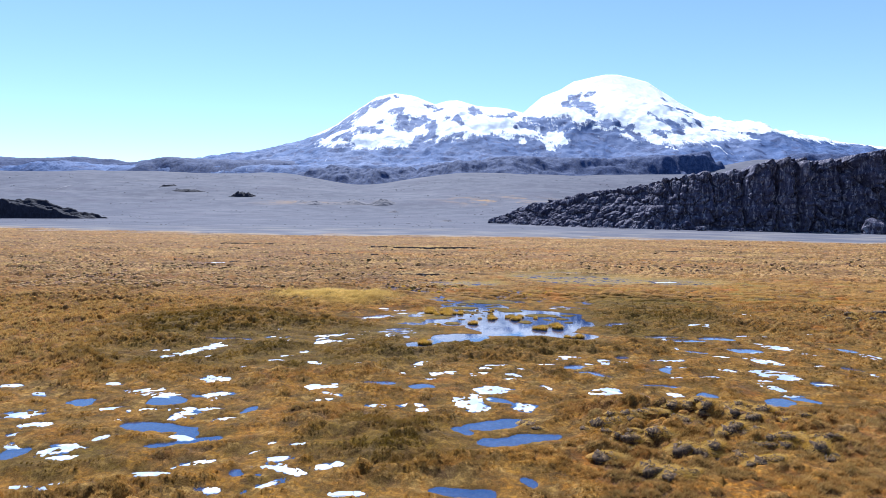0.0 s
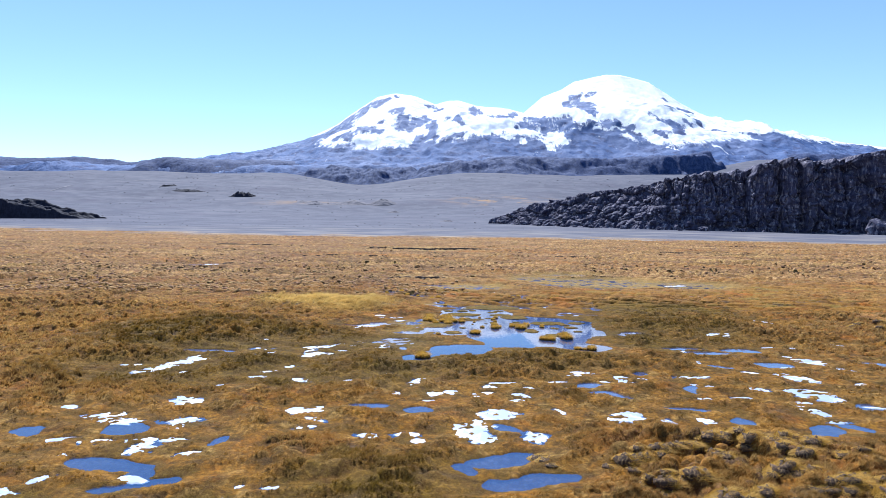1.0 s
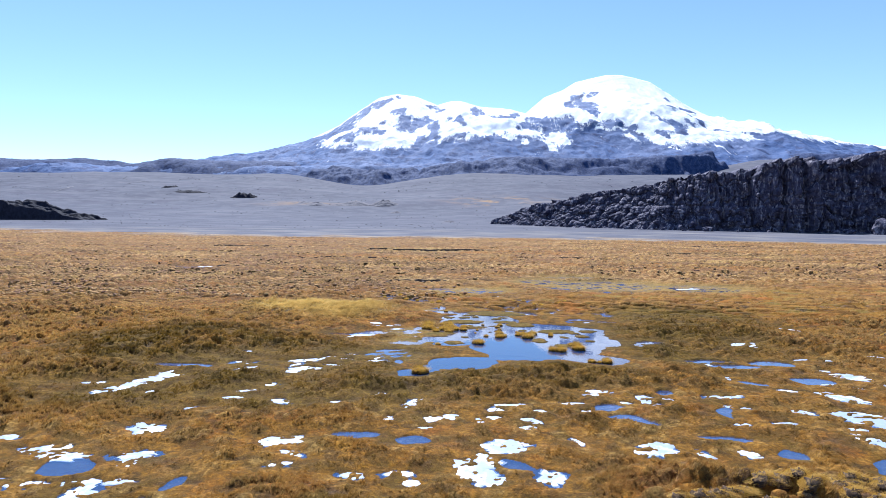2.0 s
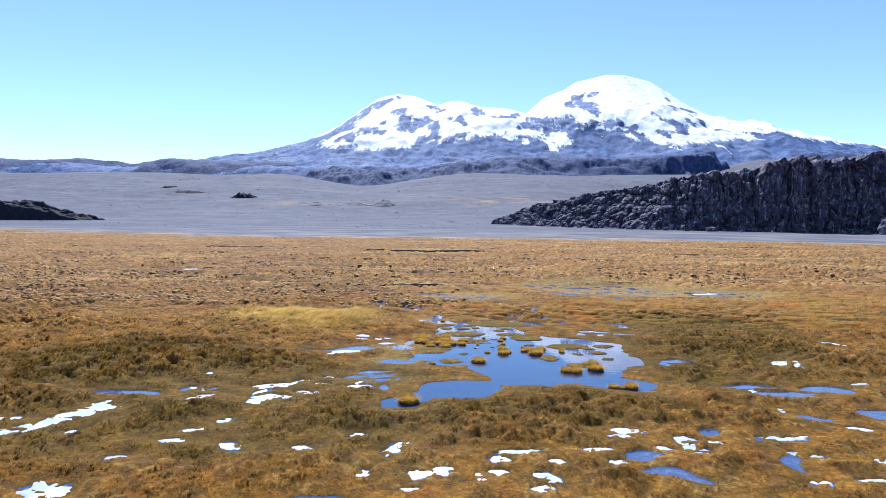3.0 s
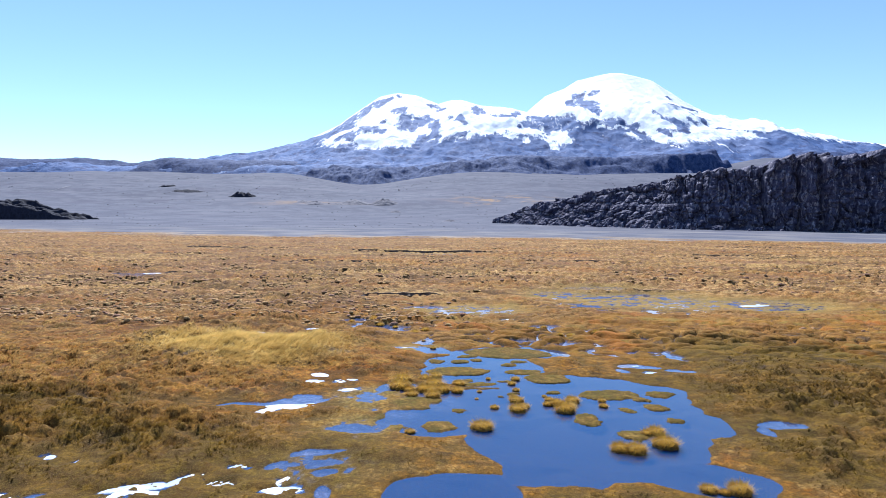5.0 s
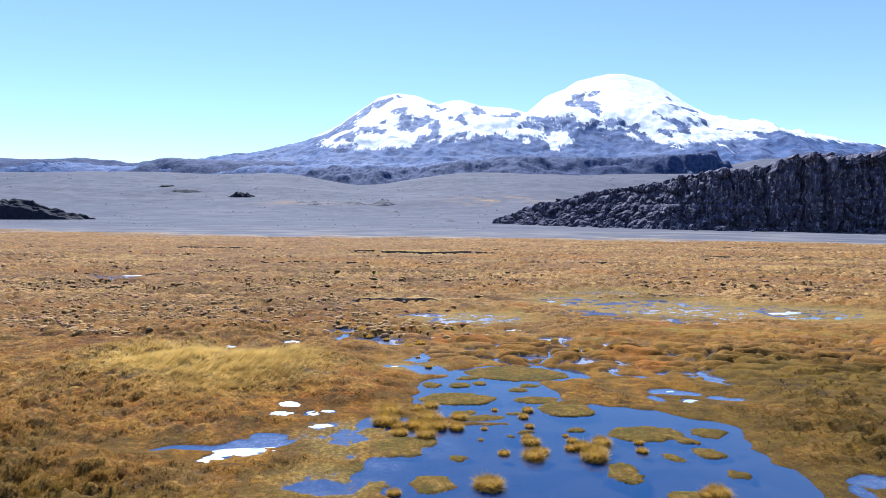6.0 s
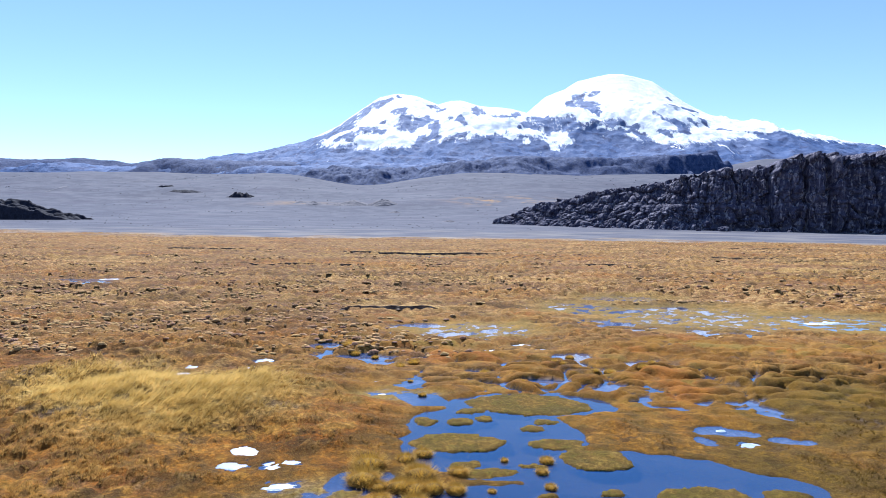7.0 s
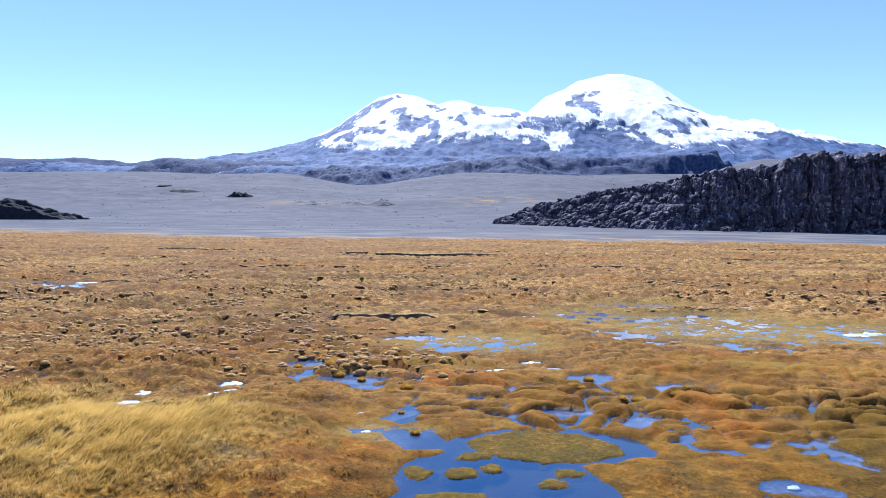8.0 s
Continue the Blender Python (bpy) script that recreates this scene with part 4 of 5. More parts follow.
# ---- the dark cliff and the outcrops on the plain ----
def build_cliff():
    knots = np.array([(22, 434), (60, 388), (118, 340), (182, 326), (250, 318), (340, 318), (470, 345)], float)
    seg = np.concatenate([[0], np.cumsum(np.hypot(*np.diff(knots, axis=0).T))])
    s = np.arange(0, seg[-1], 0.5)
    bx, by = np.interp(s, seg, knots[:, 0]), np.interp(s, seg, knots[:, 1])
    k = np.ones(61) / 61
    bx, by = np.convolve(np.pad(bx, 30, "edge"), k, "valid"), np.convolve(np.pad(by, 30, "edge"), k, "valid")
    tx, ty = np.gradient(bx), np.gradient(by)
    ln = np.hypot(tx, ty)
    nx, ny = ty / ln, -tx / ln
    top = 41.0 * np.sqrt(np.minimum(s, 330) / 300) + 3.8 * step(120, 300, s) + 2.0 * step(20, 80, s) + 1.8 * fbm(s / 22, s * 0, 3, 301) + 2.8 * fbm(s / 6, s * 0, 3, 303)
    top = np.maximum(top, 0.5)
    steep = step(90, 200, s)
    v = np.concatenate([np.linspace(0, 1, 120), 1 + np.geomspace(0.01, 1, 30)])[:, None]
    up = np.minimum(v, 1)
    S = np.repeat(s[None, :], len(v), 0)
    H = up * top[None, :]
    lean = (1 - steep)[None, :] * up * top[None, :] * 1.15 + steep[None, :] * up ** 1.6 * top[None, :] * 0.12
    back = np.maximum(v - 1, 0) * 150
    wS = S + 2.5 * fbm(S / 12, H / 16, 3, 311)
    a1, a2, r = worley(wS / 12.5, H / 38 + 0.3 * fbm(S / 20, H / 20, 2, 312), 313)
    b1, b2, r2 = worley(wS / 4.2, H / 9.0, 315)
    c1, c2, r3 = worley(wS / 8.0, H / 5.5, 317)
    d1, d2, r4 = worley(wS / 2.6, H / 2.2, 319)
    round_off = lambda q: np.sqrt(np.clip(1 - (q / 0.85) ** 2, 0, 1))
    cap = 0.42 + 0.62 * r2
    pillars = round_off(a1) * (0.2 + 1.3 * r) * 13.0 + round_off(b1) * (0.2 + r2) * 5.2 * (0.3 + 0.7 * step(cap + 0.04, cap - 0.02, up)) + round_off(d1) * (0.2 + r4) * 1.5
    rub = round_off(c1) * (0.3 + r3) * 4.4 + round_off(d1) * (0.3 + r4) * 1.7
    bulge = (pillars * steep[None, :] * (0.35 + 0.65 * up) + rub * (1 - 0.7 * steep[None, :])) * step(0.0, 0.06, up + 0.03) * step(0.5, 0.0, v - 1)
    e1, e2, r5 = worley(wS / 1.3, H / 1.5, 329)
    crack = 3.4 * step(0.16, 0.0, a2 - a1) * steep[None, :] + 1.7 * step(0.14, 0.0, b2 - b1) + 1.3 * step(0.16, 0.0, c2 - c1) * (1 - steep[None, :]) + 0.5 * step(0.15, 0.0, d2 - d1)
    bulge = bulge + 1.2 * fbm(S / 3, H / 4, 4, 321) + 0.7 * round_off(e1) * r5 - crack * step(0.02, 0.1, up) * step(0.4, 0.0, v - 1)
    shelf = H / 8.5 + 1.3 * fbm(S / 16, H / 30, 3, 323)
    ledge = (np.floor(shelf) + step(0.72, 1.0, shelf - np.floor(shelf))) * 2.1 * steep[None, :]
    off = bulge - lean - back - ledge
    x, y = bx[None, :] + nx[None, :] * off, by[None, :] + ny[None, :] * off
    z = H + plain_height(x, y) - 1.2 + 0.20 * bulge * step(0.55, 1.0, v) + step(0, 0.6, v - 1) * 3 * fbm(S / 14, v * 9, 3, 325) - step(0.5, 1.0, v - 1) * top[None, :] * 0.8
    ob = link("cliff", np.stack([x.ravel(), y.ravel(), z.ravel()], 1), grid_faces(*x.shape), LAVA)
    tagged(ob, "dark weathered lava cliff in shade, rising from the gravel plain", "cliff")


build_cliff()


def outcrop(cx, cy, half_x, half_y, high, seed, label, flat=0.3):
    n = 90
    u, v = np.meshgrid(np.linspace(-1, 1, n * 2), np.linspace(-1, 1, n // 2))
    r = np.hypot(u, np.where(v < 0, np.abs(v) ** 3, v)) + 0.16 * fbm(u * 3, v * 3, 3, seed)
    a1, a2, rr = worley(u * half_x / 4, v * half_y / 3, seed + 3)
    z = high * (1 - step(flat, 1.0, r)) * (0.8 + (0.95 - 0.5 * flat) * fbm(u * 2.5, v * 1.5, 3, seed + 5)) + np.sqrt(np.clip(1 - (a1 / 0.8) ** 2, 0, 1)) * rr * high * 0.16 * step(1.05, 0.8, r) + 0.5 * fbm(u * half_x / 2, v * half_y / 2, 3, seed + 8) - 0.8
    x, y = cx + u * half_x, cy + v * half_y
    ob = link("rock_outcrop", np.stack([x.ravel(), y.ravel(), (z + plain_height(x, y)).ravel()], 1), grid_faces(*u.shape), BLACKROCK)
    return tagged(ob, label, "rock outcrop", group="outcrops on the plain")


outcrop(-362, 445, 92, 15, 13.5, 401, "low black lava outcrop on the grey plain", 0.42)
outcrop(-335, 905, 22, 12, 7, 407, "small dark rock outcrop with pale crest")
outcrop(-440, 950, 34, 10, 2.6, 411, "small scattered dark rock outcrop on the slope")
outcrop(-505, 1010, 18, 9, 3.2, 415, "small scattered dark rock outcrop on the slope")


def gravel_mound(cx, cy, radius, high, seed):
    n = 40
    u, v = np.meshgrid(np.linspace(-1, 1, n), np.linspace(-1, 1, n))
    x, y = cx + u * radius, cy + v * radius * 0.8
    r = np.hypot(u, v) + 0.2 * fbm(u * 2, v * 2, 3, seed)
    z = high * np.clip(1 - r, 0, 1) ** 0.8 * (1 + 0.3 * fbm(u * 5, v * 5, 3, seed + 1)) - 0.5
    ob = link("gravel_mound", np.stack([x.ravel(), y.ravel(), (z + plain_height(x, y)).ravel()], 1), grid_faces(n, n), GRAVEL)
    return tagged(ob, "low heap of grey gravel on the plain", "mound", group="gravel mounds")


for k, (mx, my, mr, mh) in enumerate([(-190, 770, 16, 5), (-160, 770, 11, 3), (-143, 790, 22, 6), (-104, 790, 20, 8), (-212, 800, 12, 3), (-78, 700, 9, 3), (-10, 470, 7, 2.2)]):
    gravel_mound(mx, my, mr, mh, 431 + 3 * k)


def boulder_mesh(seed):
    bm = bmesh.new()
    bmesh.ops.create_icosphere(bm, subdivisions=3, radius=1)
    for vert in bm.verts:
        p = vert.co.copy()
        q = p + 0.6 * noise.noise_vector(p * 0.9 + Vector((seed, 0, 0)))
        vert.co = p * (0.85 + 0.5 * noise.noise(p * 1.3 + Vector((seed, 3, 0))) + 0.16 * noise.noise(p * 4 + Vector((0, seed, 0)))) * 0.9 + (q - p) * 0.2
        vert.co.z *= 0.75
    me = bpy.data.meshes.new("boulder")
    bm.to_mesh(me)
    bm.free()
    me.materials.append(LAVA)
    return me


BOULDERS = [boulder_mesh(3.1 * k) for k in range(4)]
rng = np.random.RandomState(17)
for bx, by, size in [(205, 297, 9.0), (222, 294, 8.0), (194, 304, 3.0), (172, 308, 2.2), (160, 316, 1.6), (150, 318, 2.6), (131, 322, 3.4), (112, 335, 2.4), (96, 349, 2.6),
                     (80, 362, 2.2), (66, 376, 2.0), (52, 392, 2.4), (40, 406, 1.8), (188, 306, 2.4), (196, 309, 3.2), (142, 312, 1.2), (120, 326, 1.5), (178, 303, 1.3)]:
    ob = new("boulder", BOULDERS[rng.randint(4)])
    ob.matrix_basis = pose(bx, by, plain_height(np.array([bx * 1.0]), np.array([by * 1.0]))[0] + size * 0.32, 0, 0, rng.uniform(0, 360)) @ Matrix.Diagonal((size, size * 0.8, size * 0.8, 1))
    tagged(ob, "dark fallen lava boulder at the foot of the cliff", "boulder", group="boulders under the cliff")


def scattered_stones():
    """Small dark stones strewn over the gravel slopes."""
    n = 6000
    r = np.random.RandomState(23)
    y = 320 + 1000 * r.rand(n) ** 1.3
    x = (r.rand(n) * 1.5 - 0.85) * y
    keep = fbm(x / 120, y / 120, 3, 441) > -0.05
    x, y = x[keep], y[keep]
    size = (0.16 + 0.6 * r.rand(len(x)) ** 4) * (y / 500) ** 0.8
    z = plain_height(x, y)
    ico = bmesh.new()
    bmesh.ops.create_icosphere(ico, subdivisions=1, radius=1)
    bv, bf = np.array([v.co[:] for v in ico.verts]), np.array([[v.index for v in f.verts] for f in ico.faces])
    ico.free()
    jig = 0.7 + 0.6 * r.rand(len(x), len(bv), 1)
    verts = bv[None] * jig * size[:, None, None] * np.array([1.2, 1, 0.7]) + np.stack([x, y, z + 0.1 * size], 1)[:, None]
    faces = bf[None] + (np.arange(len(x)) * len(bv))[:, None, None]
    ob = link("stones", verts.reshape(-1, 3), faces.reshape(-1, 3), STONE, smooth=False)
    tagged(ob, "dark stones strewn over the grey gravel slope", "stones", kind="stuff")


scattered_stones()


def build_track():
    """Faint vehicle track over the left slope."""
    t = np.linspace(0, 7, 80)
    cx = np.interp(t, range(8), (-651, -656, -661, -682, -677, -664, -647, -627))
    cy = np.interp(t, range(8), (922, 942, 970, 1022, 1062, 1110, 1158, 1194))
    verts, w = [], 3.0
    for off in (-w, w):
        xx, yy = cx, cy + off
        verts.append(np.stack([xx, yy, plain_height(xx, yy) + 0.7], 1))
    verts = np.stack(verts, 0).reshape(-1, 3)
    ob = link("road", verts, grid_faces(2, 80), TRACK)
    tagged(ob, "faint pale dirt track over the gravel slope", "road", kind="structure")


build_track()


# ---- ice and snow left in the hollows of the bog ----


def ice_patches():
    rings, segs = 4, 48
    ang = np.linspace(0, 2 * np.pi, segs, endpoint=False)
    rad = np.linspace(0.0, 1.0, rings + 1)[1:]
    tri = []
    for q in range(segs):
        p = (q + 1) % segs
        tri.append((0, 1 + q, 1 + p))
        for j in range(rings - 1):
            a, b = 1 + j * segs, 1 + (j + 1) * segs
            tri += [(a + q, b + q, b + p), (a + q, b + p, a + p)]
    for k, (cx, cy, rx, ry, turn) in enumerate(ICE_ALL):
        big = rx * ry > 0.1
        wob = 1 + (0.7 if big else 0.3) * fbm(1.5 * np.cos(ang) + 9.1 * k, 1.5 * np.sin(ang) - 4.7 * k, 4, 451, 0.7)
        grow = (0.85 if k % 4 == 1 else 1.3) if big else 1.15
        px = np.concatenate([[0], (rad[:, None] * np.cos(ang) * wob * rx * grow).ravel()])
        py = np.concatenate([[0], (rad[:, None] * np.sin(ang) * wob * ry * grow).ravel()])
        c, sn = math.cos(radians(turn)), math.sin(radians(turn))
        x, y = cx + px * c - py * sn, cy + px * sn + py * c
        ring = np.concatenate([[0], np.repeat(rad, segs)])
        z = 0.014 + 0.012 * fbm(x * 2.5, y * 2.5, 3, 455) - 0.03 * step(0.86, 1.0, ring)
        ob = link("ice_patch", np.stack([x, y, z], 1), tri, ICE)
        tagged(ob, "ragged white sheet of melting ice in the bog" if big else "small white scrap of ice between the cushions", "ice patch", group="ice patches")


ice_patches()


# ---- broken peat banks in the bog ----
def peat_bank(cx, cy, length, high, seed):
    """A low eroded scarp: ragged dark face, turf on top that runs down behind."""
    n = max(40, int(length * 9))
    t = np.linspace(-1, 1, n)
    x = cx + t * length / 2
    y = cy + 0.35 * length ** 0.5 * fbm(t * 2.2, t * 0 + seed, 4, seed) + 0.12 * fbm(t * n / 7, t * 0, 2, seed + 1)
    top = high * 0.75 * np.sqrt(np.clip(1 - t ** 4, 0, 1)) * np.clip(0.9 + 0.2 * fbm(t * length / 1.1, t * 0 + 3, 3, seed + 2), 0.6, 1.2)
    lean = 0.10 * fbm(t * length * 1.4, t * 0, 3, seed + 3)
    base = np.convolve(np.pad(ground_height(x, y)[0], 12, 'edge'), np.ones(25) / 25, 'valid')
    rows = [(-0.20, -0.15), (-0.14, 0.25), (-0.06 , 0.6), (-0.10, 0.95), (0.02, 1.05)]
    v = np.stack([np.stack([x, y + dy + lean * f + 0.05 * fbm(t * n / 4, t * 0 + f * 5, 2, seed + 4), base + top * f], 1) for dy, f in rows])
    ob = link("peat_bank", v.reshape(-1, 3), grid_faces(len(rows), n), PEAT)
    rows = [(0.0, 1.06), (0.35, 1.12), (1.0, 0.85), (2.0, 0.4), (3.2, -0.1)]
    v = []
    for dy, f in rows:
        yy = y + dy + lean * (dy < 0.1)
        v.append(np.stack([x, yy, np.where(dy > 0.9, ground_height(x, yy)[0], base) + top * f + 0.05 * fbm(x * 2, yy * 2, 2, seed + 6) * (dy > 0)], 1))
    v = np.stack(v)
    cap = link("turf_cap", v.reshape(-1, 3), grid_faces(len(rows), n), BOG, dict(far=np.full(v.shape[0] * n, 0.9 if cy > 45 else 0.3)))
    cap.parent = ob
    tagged(ob, "low broken bank of dark peat with turf on top", "peat bank", group="peat banks")


for k, bank in enumerate([(-3.8, 55.8, 5.6, 0.22), (-7.0, 113.0, 26.0, 0.34), (-17.0, 87.0, 13.0, 0.25), (-26.5, 72.0, 4.0, 0.18), 
                          (24.5, 34.5, 3.2, 0.3), (40.0, 108.0, 12.0, 0.18), (16.0, 92.0, 8.0, 0.15), (-40.0, 122.0, 22.0, 0.22), (62.0, 142.0, 20.0, 0.2)]):
    peat_bank(*bank, 501 + 9 * k)


# ---- knobbly clumps of heath and straw on the far bog ----
def clump_material():
    m, nt, b = shader("heath_clump")
    n = Nodes(nt)
    r = nt.nodes.new("ShaderNodeNewGeometry").outputs["Random Per Island"]
    v = n.math("ADD", n.math("MULTIPLY", r, 0.55), n.math("MULTIPLY", n.noise(0.11, 4, 0.6, (0.5, 1.0, 1.0)), 0.75))
    c = n.mix(n.ramp(v, 0.35, 0.60), (0.340, 0.195, 0.130), (0.470, 0.285, 0.130))
    c = n.mix(n.ramp(v, 0.66, 0.95), c, (0.50, 0.32, 0.13))
    c = n.mix(n.ramp(n.noise(6, 5, 0.7), 0.55, 0.42), c, n.mix(0.4, c, (0.03, 0.017, 0.013)))
    n.put(c, b.inputs["Base Color"])
    b.inputs["Roughness"].default_value = 0.95
    b.inputs["Specular IOR Level"].default_value = 0.05
    n.bump(n.noise(9, 4, 0.7), 0.8, 0.06, b)
    return m


CLUMP = clump_material()


def turf_clumps():
    r = np.random.RandomState(61)
    n = 52000
    y = 43 + 87 * r.rand(n) ** 1.5
    x = r.uniform(-0.78, 0.78, n) * y
    patch = fbm(x / 7, y / 4.5, 4, 611) + 0.25 * step(-2, -12, x) * step(75, 60, y) - 0.30 * step(3, 9, x) * step(62, 52, y)
    h, m = bog_height(x, y)
    keep = (patch + 0.35 * r.rand(n) - 0.22 * step(70, 100, y) > 0.36 + 0.08 * step(64, 54, y)) & (h > 0.05) & (m["dry"] < 0.2)
    x, y, h = x[keep], y[keep], h[keep]
    k = len(x)
    wide = (0.06 + 0.13 * r.rand(k) ** 2.0) * (0.8 + (y - 43) / 90)
    tall = (0.02 + 0.42 * wide) * r.uniform(0.4, 1.2, k)
    a = np.linspace(0, 2 * np.pi, 7, endpoint=False)
    ring = lambda rad, up: np.stack([rad * np.cos(a), rad * np.sin(a), np.full(7, up)], 1)
    unit = np.concatenate([ring(1.0, -0.4), ring(0.90, 0.30), ring(0.55, 0.82), [(0, 0, 1.0)]])
    faces = []
    for j in range(7):
        p = (j + 1) % 7
        faces += [(q + j, q + p, q + 7 + p) for q in (0, 7)] + [(q + j, q + 7 + p, q + 7 + j) for q in (0, 7)] + [(14 + j, 14 + p, 21)]
    jig = 1 + 0.5 * (r.rand(k, 22, 1) - 0.5)
    v = unit[None] * jig * np.stack([wide * r.uniform(1.0, 1.9, k), wide, tall], 1)[:, None] + np.stack([x, y, h], 1)[:, None]
    f = np.array(faces)[None] + (np.arange(k) * 22)[:, None, None]
    ob = link("turf_clumps", v.reshape(-1, 3), f.reshape(-1, 3), CLUMP)
    tagged(ob, "knobbly purple-brown and straw clumps over the drier bog", "clumps", kind="stuff")


turf_clumps()


# ---- grass ----
def blades(px, py, pz, count, height, width, lean, r, wind=(0.25, -0.12)):
    """Tufts of single blades: a narrow triangle each."""
    n = len(px) * count
    rep3 = lambda q: np.repeat(q, count)
    hgt = rep3(height) * r.uniform(0.6, 1.25, n)
    ang, spread = r.uniform(0, 2 * np.pi, n), rep3(height) * 0.35 * r.rand(n)
    bx, by = rep3(px) + spread * np.cos(ang), rep3(py) + spread * np.sin(ang)
    tx = bx + hgt * (lean * np.cos(ang) * r.rand(n) + wind[0])
    ty = by + hgt * (lean * np.sin(ang) * r.rand(n) + wind[1])
    side = r.uniform(0, np.pi, n)
    wx, wy = rep3(width) * np.cos(side), rep3(width) * np.sin(side)
    z = rep3(pz)
    v = np.stack([np.stack([bx - wx, by - wy, z - 0.02], 1), np.stack([bx + wx, by + wy, z - 0.02], 1), np.stack([tx, ty, z + hgt], 1)], 1)
    return v.reshape(-1, 3), np.arange(n * 3).reshape(-1, 3)


def bog_grass():
    r = np.random.RandomState(7)
    n = 560000
    y = r.uniform(9.5, 50, n)
    x = r.uniform(-1, 1, n) * (0.8 * y + 1)
    d = np.maximum(np.maximum(9.5, np.abs(x) / 0.75), y - 26)
    keep = r.rand(n) < (9.5 / d) ** 1.5
    x, y, d = x[keep], y[keep], d[keep]
    h, m = bog_height(x, y)
    thin = fbm(x / 1.1, y / 1.1, 3, 461)
    keep = (r.rand(len(x)) > step(34.5, 39.5, y) * (1 - m["dry"]) * 0.97) & (m["mat"] < 0.2) & (h > 0.02) & (r.rand(len(x)) > m["peat"] * 0.9) & (thin + 0.9 * m["dry"] + 0.35 * r.rand(len(x)) > 0.0)
    keep = keep & ((m["top"] > 0.42) | (m["dry"] > 0.3)) & (r.rand(len(x)) > 0.90 * m["wet"] * (1 - m["dry"]))
    x, y, d, h, thin = x[keep], y[keep], d[keep], h[keep], thin[keep]
    wet, dry = m["wet"][keep], m["dry"][keep]
    far = (d / 9.5) ** 0.55
    tall = (0.045 + 0.035 * np.clip(thin + 0.3, 0, 1) + 0.11 * dry) * far * (0.30 + 0.70 * step(0.02, 0.12, h)) * r.uniform(0.6, 1.4, len(x)) * (1 - 0.8 * m["low"][keep])
    count = 9
    v, f = blades(x, y, h, count, tall, 0.0052 * far * far, 0.95, r, np.repeat(np.stack([0.50 + 0.50 * dry, -0.20 - 0.12 * dry], 1), count, 0).T)
    spread = lambda q: np.repeat(q, count * 3)
    ob = link("bog_grass", v, f, GRASS, dict(wet=spread(wet), dry=spread(dry), dark_turf=spread(m["dark_turf"][keep]), far=spread(step(36, 62, y) * 0.9), tone=spread(r.rand(len(x)))), smooth=False)
    tagged(ob, "short golden-brown and olive grass over the bog cushions", "grass", kind="stuff")


bog_grass()


def tussock(seed, blade_count=1300):
    """A rounded grass tussock: peaty foot and a dense dome of blades."""
    r = np.random.RandomState(seed)
    root = new("grass_tussock")
    a = np.linspace(0, 2 * np.pi, 22, endpoint=False)
    prof = [(0.40, -0.12), (0.44, 0.04), (0.40, 0.16), (0.27, 0.27), (0.10, 0.33), (0.01, 0.34)]
    v = np.array([((pr * (1 + 0.15 * math.sin(3 * t + seed))) * math.cos(t), pr * math.sin(t), pz) for pr, pz in prof for t in a])
    f = [(i * 22 + j, i * 22 + (j + 1) % 22, (i + 1) * 22 + (j + 1) % 22, (i + 1) * 22 + j) for i in range(5) for j in range(22)]
    foot = link("mound", v, f, ROOT)
    foot.parent = root
    th, ph = r.uniform(0, 2 * np.pi, blade_count), np.arccos(r.uniform(0.0, 1, blade_count))
    nx, ny, nz = np.sin(ph) * np.cos(th), np.sin(ph) * np.sin(th), np.cos(ph)
    base = np.stack([0.36 * nx, 0.36 * ny, 0.02 + 0.27 * nz], 1)
    out = np.stack([nx * 0.8, ny * 0.8, nz * 0.7 + 0.55], 1) + r.normal(0, 0.28, (blade_count, 3))
    ln = r.uniform(0.14, 0.36, blade_count)[:, None]
    side = np.stack([-ny, nx, 0 * nx], 1) * 0.010
    tip = base + out * ln
    v = np.stack([base - side, base + side, tip], 1).reshape(-1, 3)
    top = link("leaf_crown", v, np.arange(len(v)).reshape(-1, 3), TUSSOCK, smooth=False)
    top.parent = root
    return tagged(root, "rounded golden grass tussock standing in the blue pool", "tussock", group="tussocks in the pool")


TUSSOCKS = [(-1.45, 25.65, 0.75), (0.81, 30.93, 0.67), (1.22, 32.56, 0.3), (1.89, 33.22, 0.49), (2.06, 32.67, 0.39), (3.04, 32.97, 0.48), (3.28, 32.8, 0.57), (3.53, 33.25, 0.53), (3.97, 29.62, 0.54),
            (4.29, 29.55, 0.61), (4.9, 30.7, 0.35), (5.15, 30.77, 0.54), (5.1, 29.94, 0.7), (5.16, 27.63, 0.41), (5.42, 27.52, 0.25), (5.74, 27.59, 0.56), (-1, 30.53, 0.31), (2.75, 32.91, 0.32),
            (4.34, 32.84, 0.3), (1.85, 32.39, 0.57), (3.17, 32.41, 0.67)]
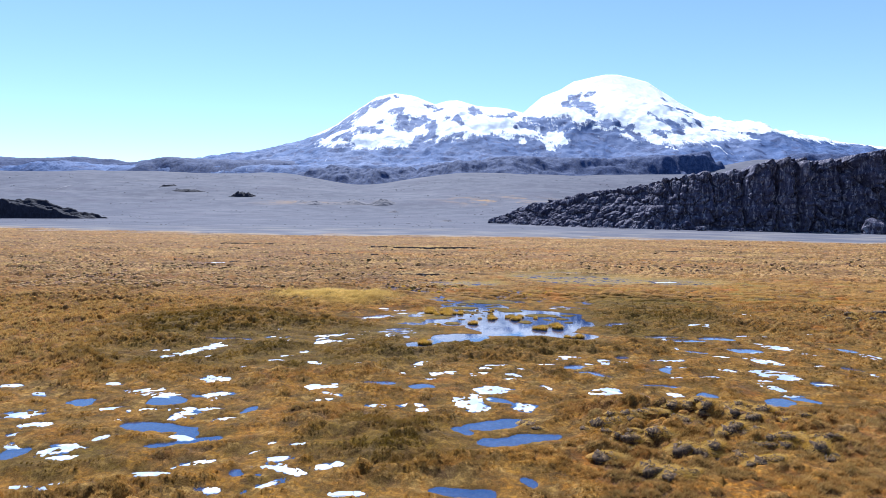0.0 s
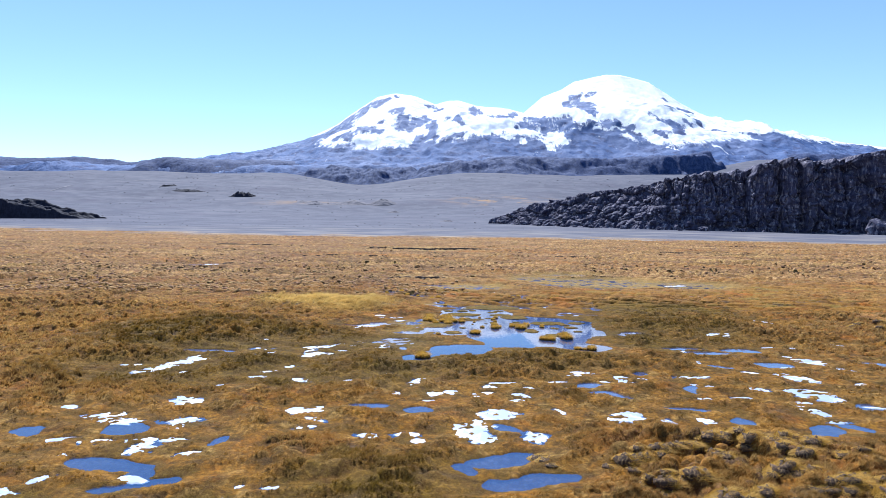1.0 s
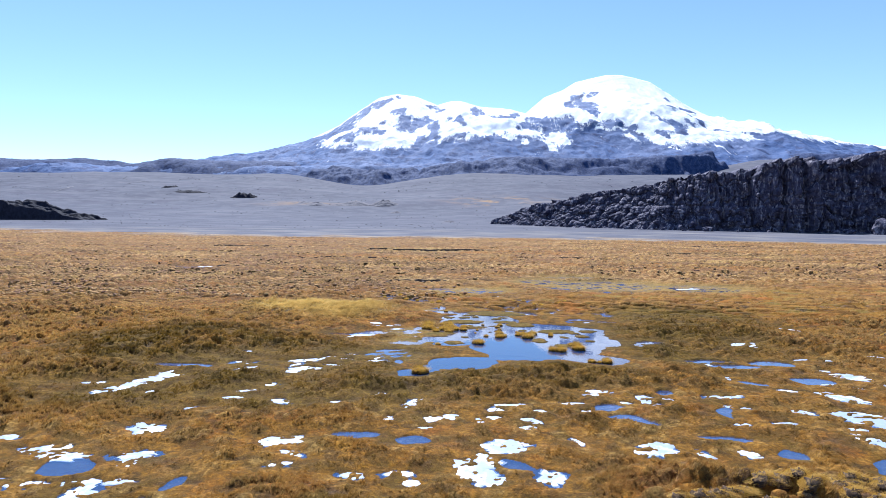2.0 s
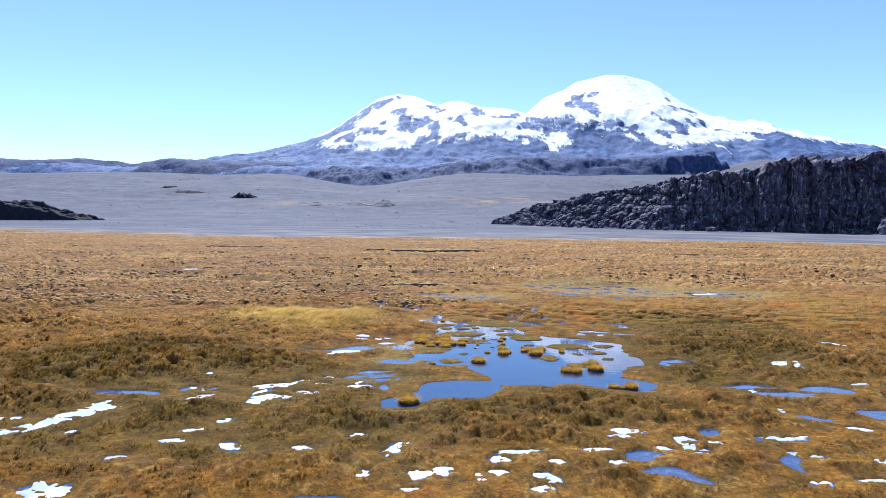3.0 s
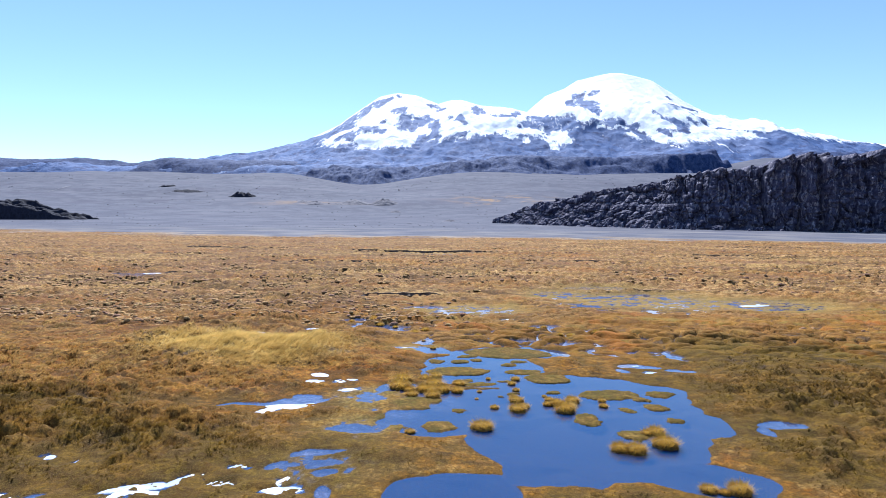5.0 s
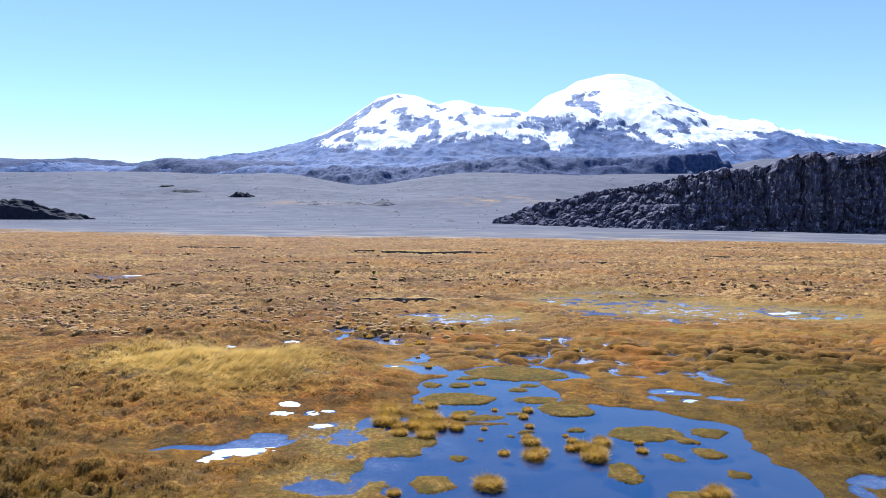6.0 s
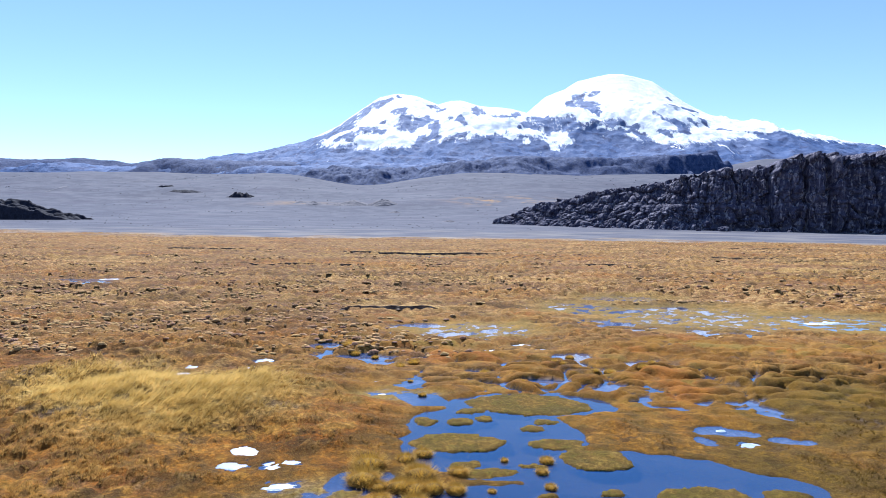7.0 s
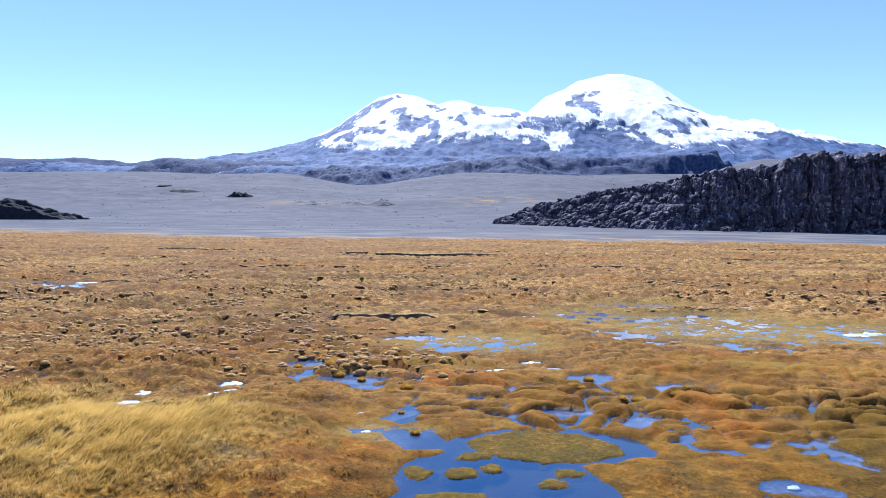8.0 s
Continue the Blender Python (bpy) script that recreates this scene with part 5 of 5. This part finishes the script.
TUSSOCKS_NORTH = [(-1.67, 35.11, 0.83), (-0.58, 34.7, 0.77), (-0.94, 35.47, 0.5), (-0.59, 35.83, 0.51), (-1.33, 34.14, 0.42), (0.19, 34.9, 0.49), (2.88, 33.41, 0.31), (2.78, 33.74, 0.18), (4.42, 33.37, 0.27),
                  (2.07, 35.57, 0.35), (1.98, 34.33, 0.28), (0.84, 34.12, 0.19), (-1.68, 34.44, 0.8), (-0.66, 34.94, 0.48), (-0.91, 34.17, 0.6), (-0.63, 34.06, 0.66), (-0.29, 34.14, 0.54), (0.14, 34.1, 0.45),
                  (-1.22, 33.64, 0.43), (-0.58, 33.53, 0.57), (1.17, 35.58, 0.2), (1.9, 35.04, 0.32), (1.84, 33.57, 0.31), (0.73, 33.38, 0.14)]
TUFTS = [(4.34, 45.36, 0.41), (3.59, 44.26, 0.3),
         (1.8, 43.6, 0.33), (5.27, 43.08, 0.48), (6.49, 43.37, 0.45), (4.78, 43.05, 0.36), (-0.9, 40.24, 0.3), (-1.4, 41.76, 0.22), (1.02, 42.72, 0.39), (3.85, 44.15, 0.34), (2.16, 41.38, 0.18), (-5.47, 46.37, 0.38), (-4.32, 46.53, 0.57), (-3.0, 44.88, 0.35), (-3.84, 45.4, 0.45), (6.94, 43.92, 0.33), (-1.92, 43.54, 0.49), (-1.46, 44.0, 0.5), (12.6, 43.86, 0.33)]
kinds = [tussock(s) for s in (3, 8, 14)]
r = np.random.RandomState(9)
for k, (x, y, size) in enumerate(TUSSOCKS + TUSSOCKS_NORTH + TUFTS):
    z = max(0.0, bog_height(np.array([x]), np.array([y]))[0][0] - 0.04)
    m = pose(x, y, z, 0, 0, r.uniform(0, 360)) @ Matrix.Diagonal((size * 0.92, size * 0.86, size * r.uniform(0.52, 0.72), 1))
    if k < 3:
        kinds[k].matrix_basis = m
    else:
        ob = copy_thing(kinds[k % 3], m)
        ob.matrix_basis = m
        if (x, y, size) in TUFTS:
            tagged(ob, "straw-coloured grass tuft on a wet bog cushion", "tussock", group="tufts on the cushions")


# ---- dark peat hummocks with straw on top, in broken rows ----
def hummock(seed):
    r = np.random.RandomState(seed)
    root = new("peat_hummock")
    seg = 14
    a = np.linspace(0, 2 * np.pi, seg, endpoint=False)
    prof = [(0.24, -0.10), (0.25, 0.04), (0.23, 0.13), (0.15, 0.19), (0.05, 0.21)]
    lump = 1 + 0.22 * fbm(np.cos(a) * 1.6 + seed, np.sin(a) * 1.6, 3, seed)
    v = np.array([(pr * k * math.cos(t), pr * k * math.sin(t), pz + 0.045 * r.normal()) for pr, pz in prof for t, k in zip(a, lump * (1 + 0.12 * r.normal(size=seg)))])
    f = [(i * seg + j, i * seg + (j + 1) % seg, (i + 1) * seg + (j + 1) % seg, (i + 1) * seg + j) for i in range(4) for j in range(seg)]
    foot = link("mound", v, f, HUMMOCK)
    foot.parent = root
    n = 900
    th, q = r.uniform(0, 2 * np.pi, n), np.sqrt(r.rand(n)) * 0.36
    bx, by = q * np.cos(th), 0.09 + q * np.sin(th)
    bz = 0.20 - 1.7 * q * q
    ln = r.uniform(0.08, 0.26, n)
    tip = np.stack([bx + ln * (0.9 + 0.4 * r.normal(size=n)), by + ln * (-0.35 + 0.4 * r.normal(size=n)), bz + ln * r.uniform(0.05, 0.7, n)], 1)
    side = np.stack([np.sin(th), np.cos(th), 0 * th], 1) * 0.007
    base = np.stack([bx, by, bz], 1)
    v = np.stack([base - side, base + side, tip], 1).reshape(-1, 3)
    top = link("grass_top", v, np.arange(len(v)).reshape(-1, 3), TUSSOCK, smooth=False)
    top.parent = root
    return tagged(root, "dark peat hummock with wind-bent straw on top", "hummock", group="peat hummocks in the turf")


# rows of hummocks: from x, y to x, y, how many
HUMMOCK_ROWS_EAST = [(20.8, 33.6, 24.4, 34.6, 9), (21.2, 32.4, 24.6, 33.0, 8), (22.0, 31.4, 25.0, 31.8, 7), (22.6, 30.6, 25.2, 30.8, 6)]
HUMMOCK_ROWS = [(3.3, 14.9, 6.4, 16.5, 14), (6.5, 16.0, 6.9, 15.5, 3), (7.5, 16.4, 8.8, 16.6, 6), (7.3, 15.6, 7.8, 15.6, 3), (8.4, 15.5, 9.4, 16.1, 4), (3.5, 13.8, 4.9, 14.3, 5),
                (5.5, 15.1, 6.0, 15.5, 3), (6.4, 14.5, 7.9, 14.6, 6), (8.4, 14.6, 9.4, 14.4, 4), (7.0, 13.9, 8.2, 14.2, 5), (5.3, 13.4, 6.6, 13.2, 7), (4.1, 12.5, 4.8, 12.3, 5),
                (6.4, 12.6, 6.9, 12.9, 3), (3.2, 13.0, 3.6, 13.2, 2), (2.1, 15.6, 2.2, 15.3, 2), (8.1, 13.4, 8.5, 13.6, 2)]
kinds = [hummock(q) for q in (21, 35, 52)]
r = np.random.RandomState(29)
spots = [(x0 + (x1 - x0) * (j + 0.5) / n + r.normal(0, 0.11), y0 + (y1 - y0) * (j + 0.5) / n + r.normal(0, 0.16)) for x0, y0, x1, y1, q in HUMMOCK_ROWS + HUMMOCK_ROWS_EAST for n in (round(q * 1.5),) for j in range(n)]
for k, (x, y) in enumerate(spots):
    size = r.uniform(0.42, 0.95)
    z = ground_height(np.array([x]), np.array([y]))[0][0]
    m = pose(x, y, z - 0.02, 0, 0, r.uniform(-40, 40)) @ Matrix.Diagonal((size * r.uniform(1.0, 1.5), size * 0.8, size * r.uniform(0.5, 0.85), 1))
    if k < 3:
        kinds[k].matrix_basis = m
    else:
        copy_thing(kinds[k % 3], m).matrix_basis = m
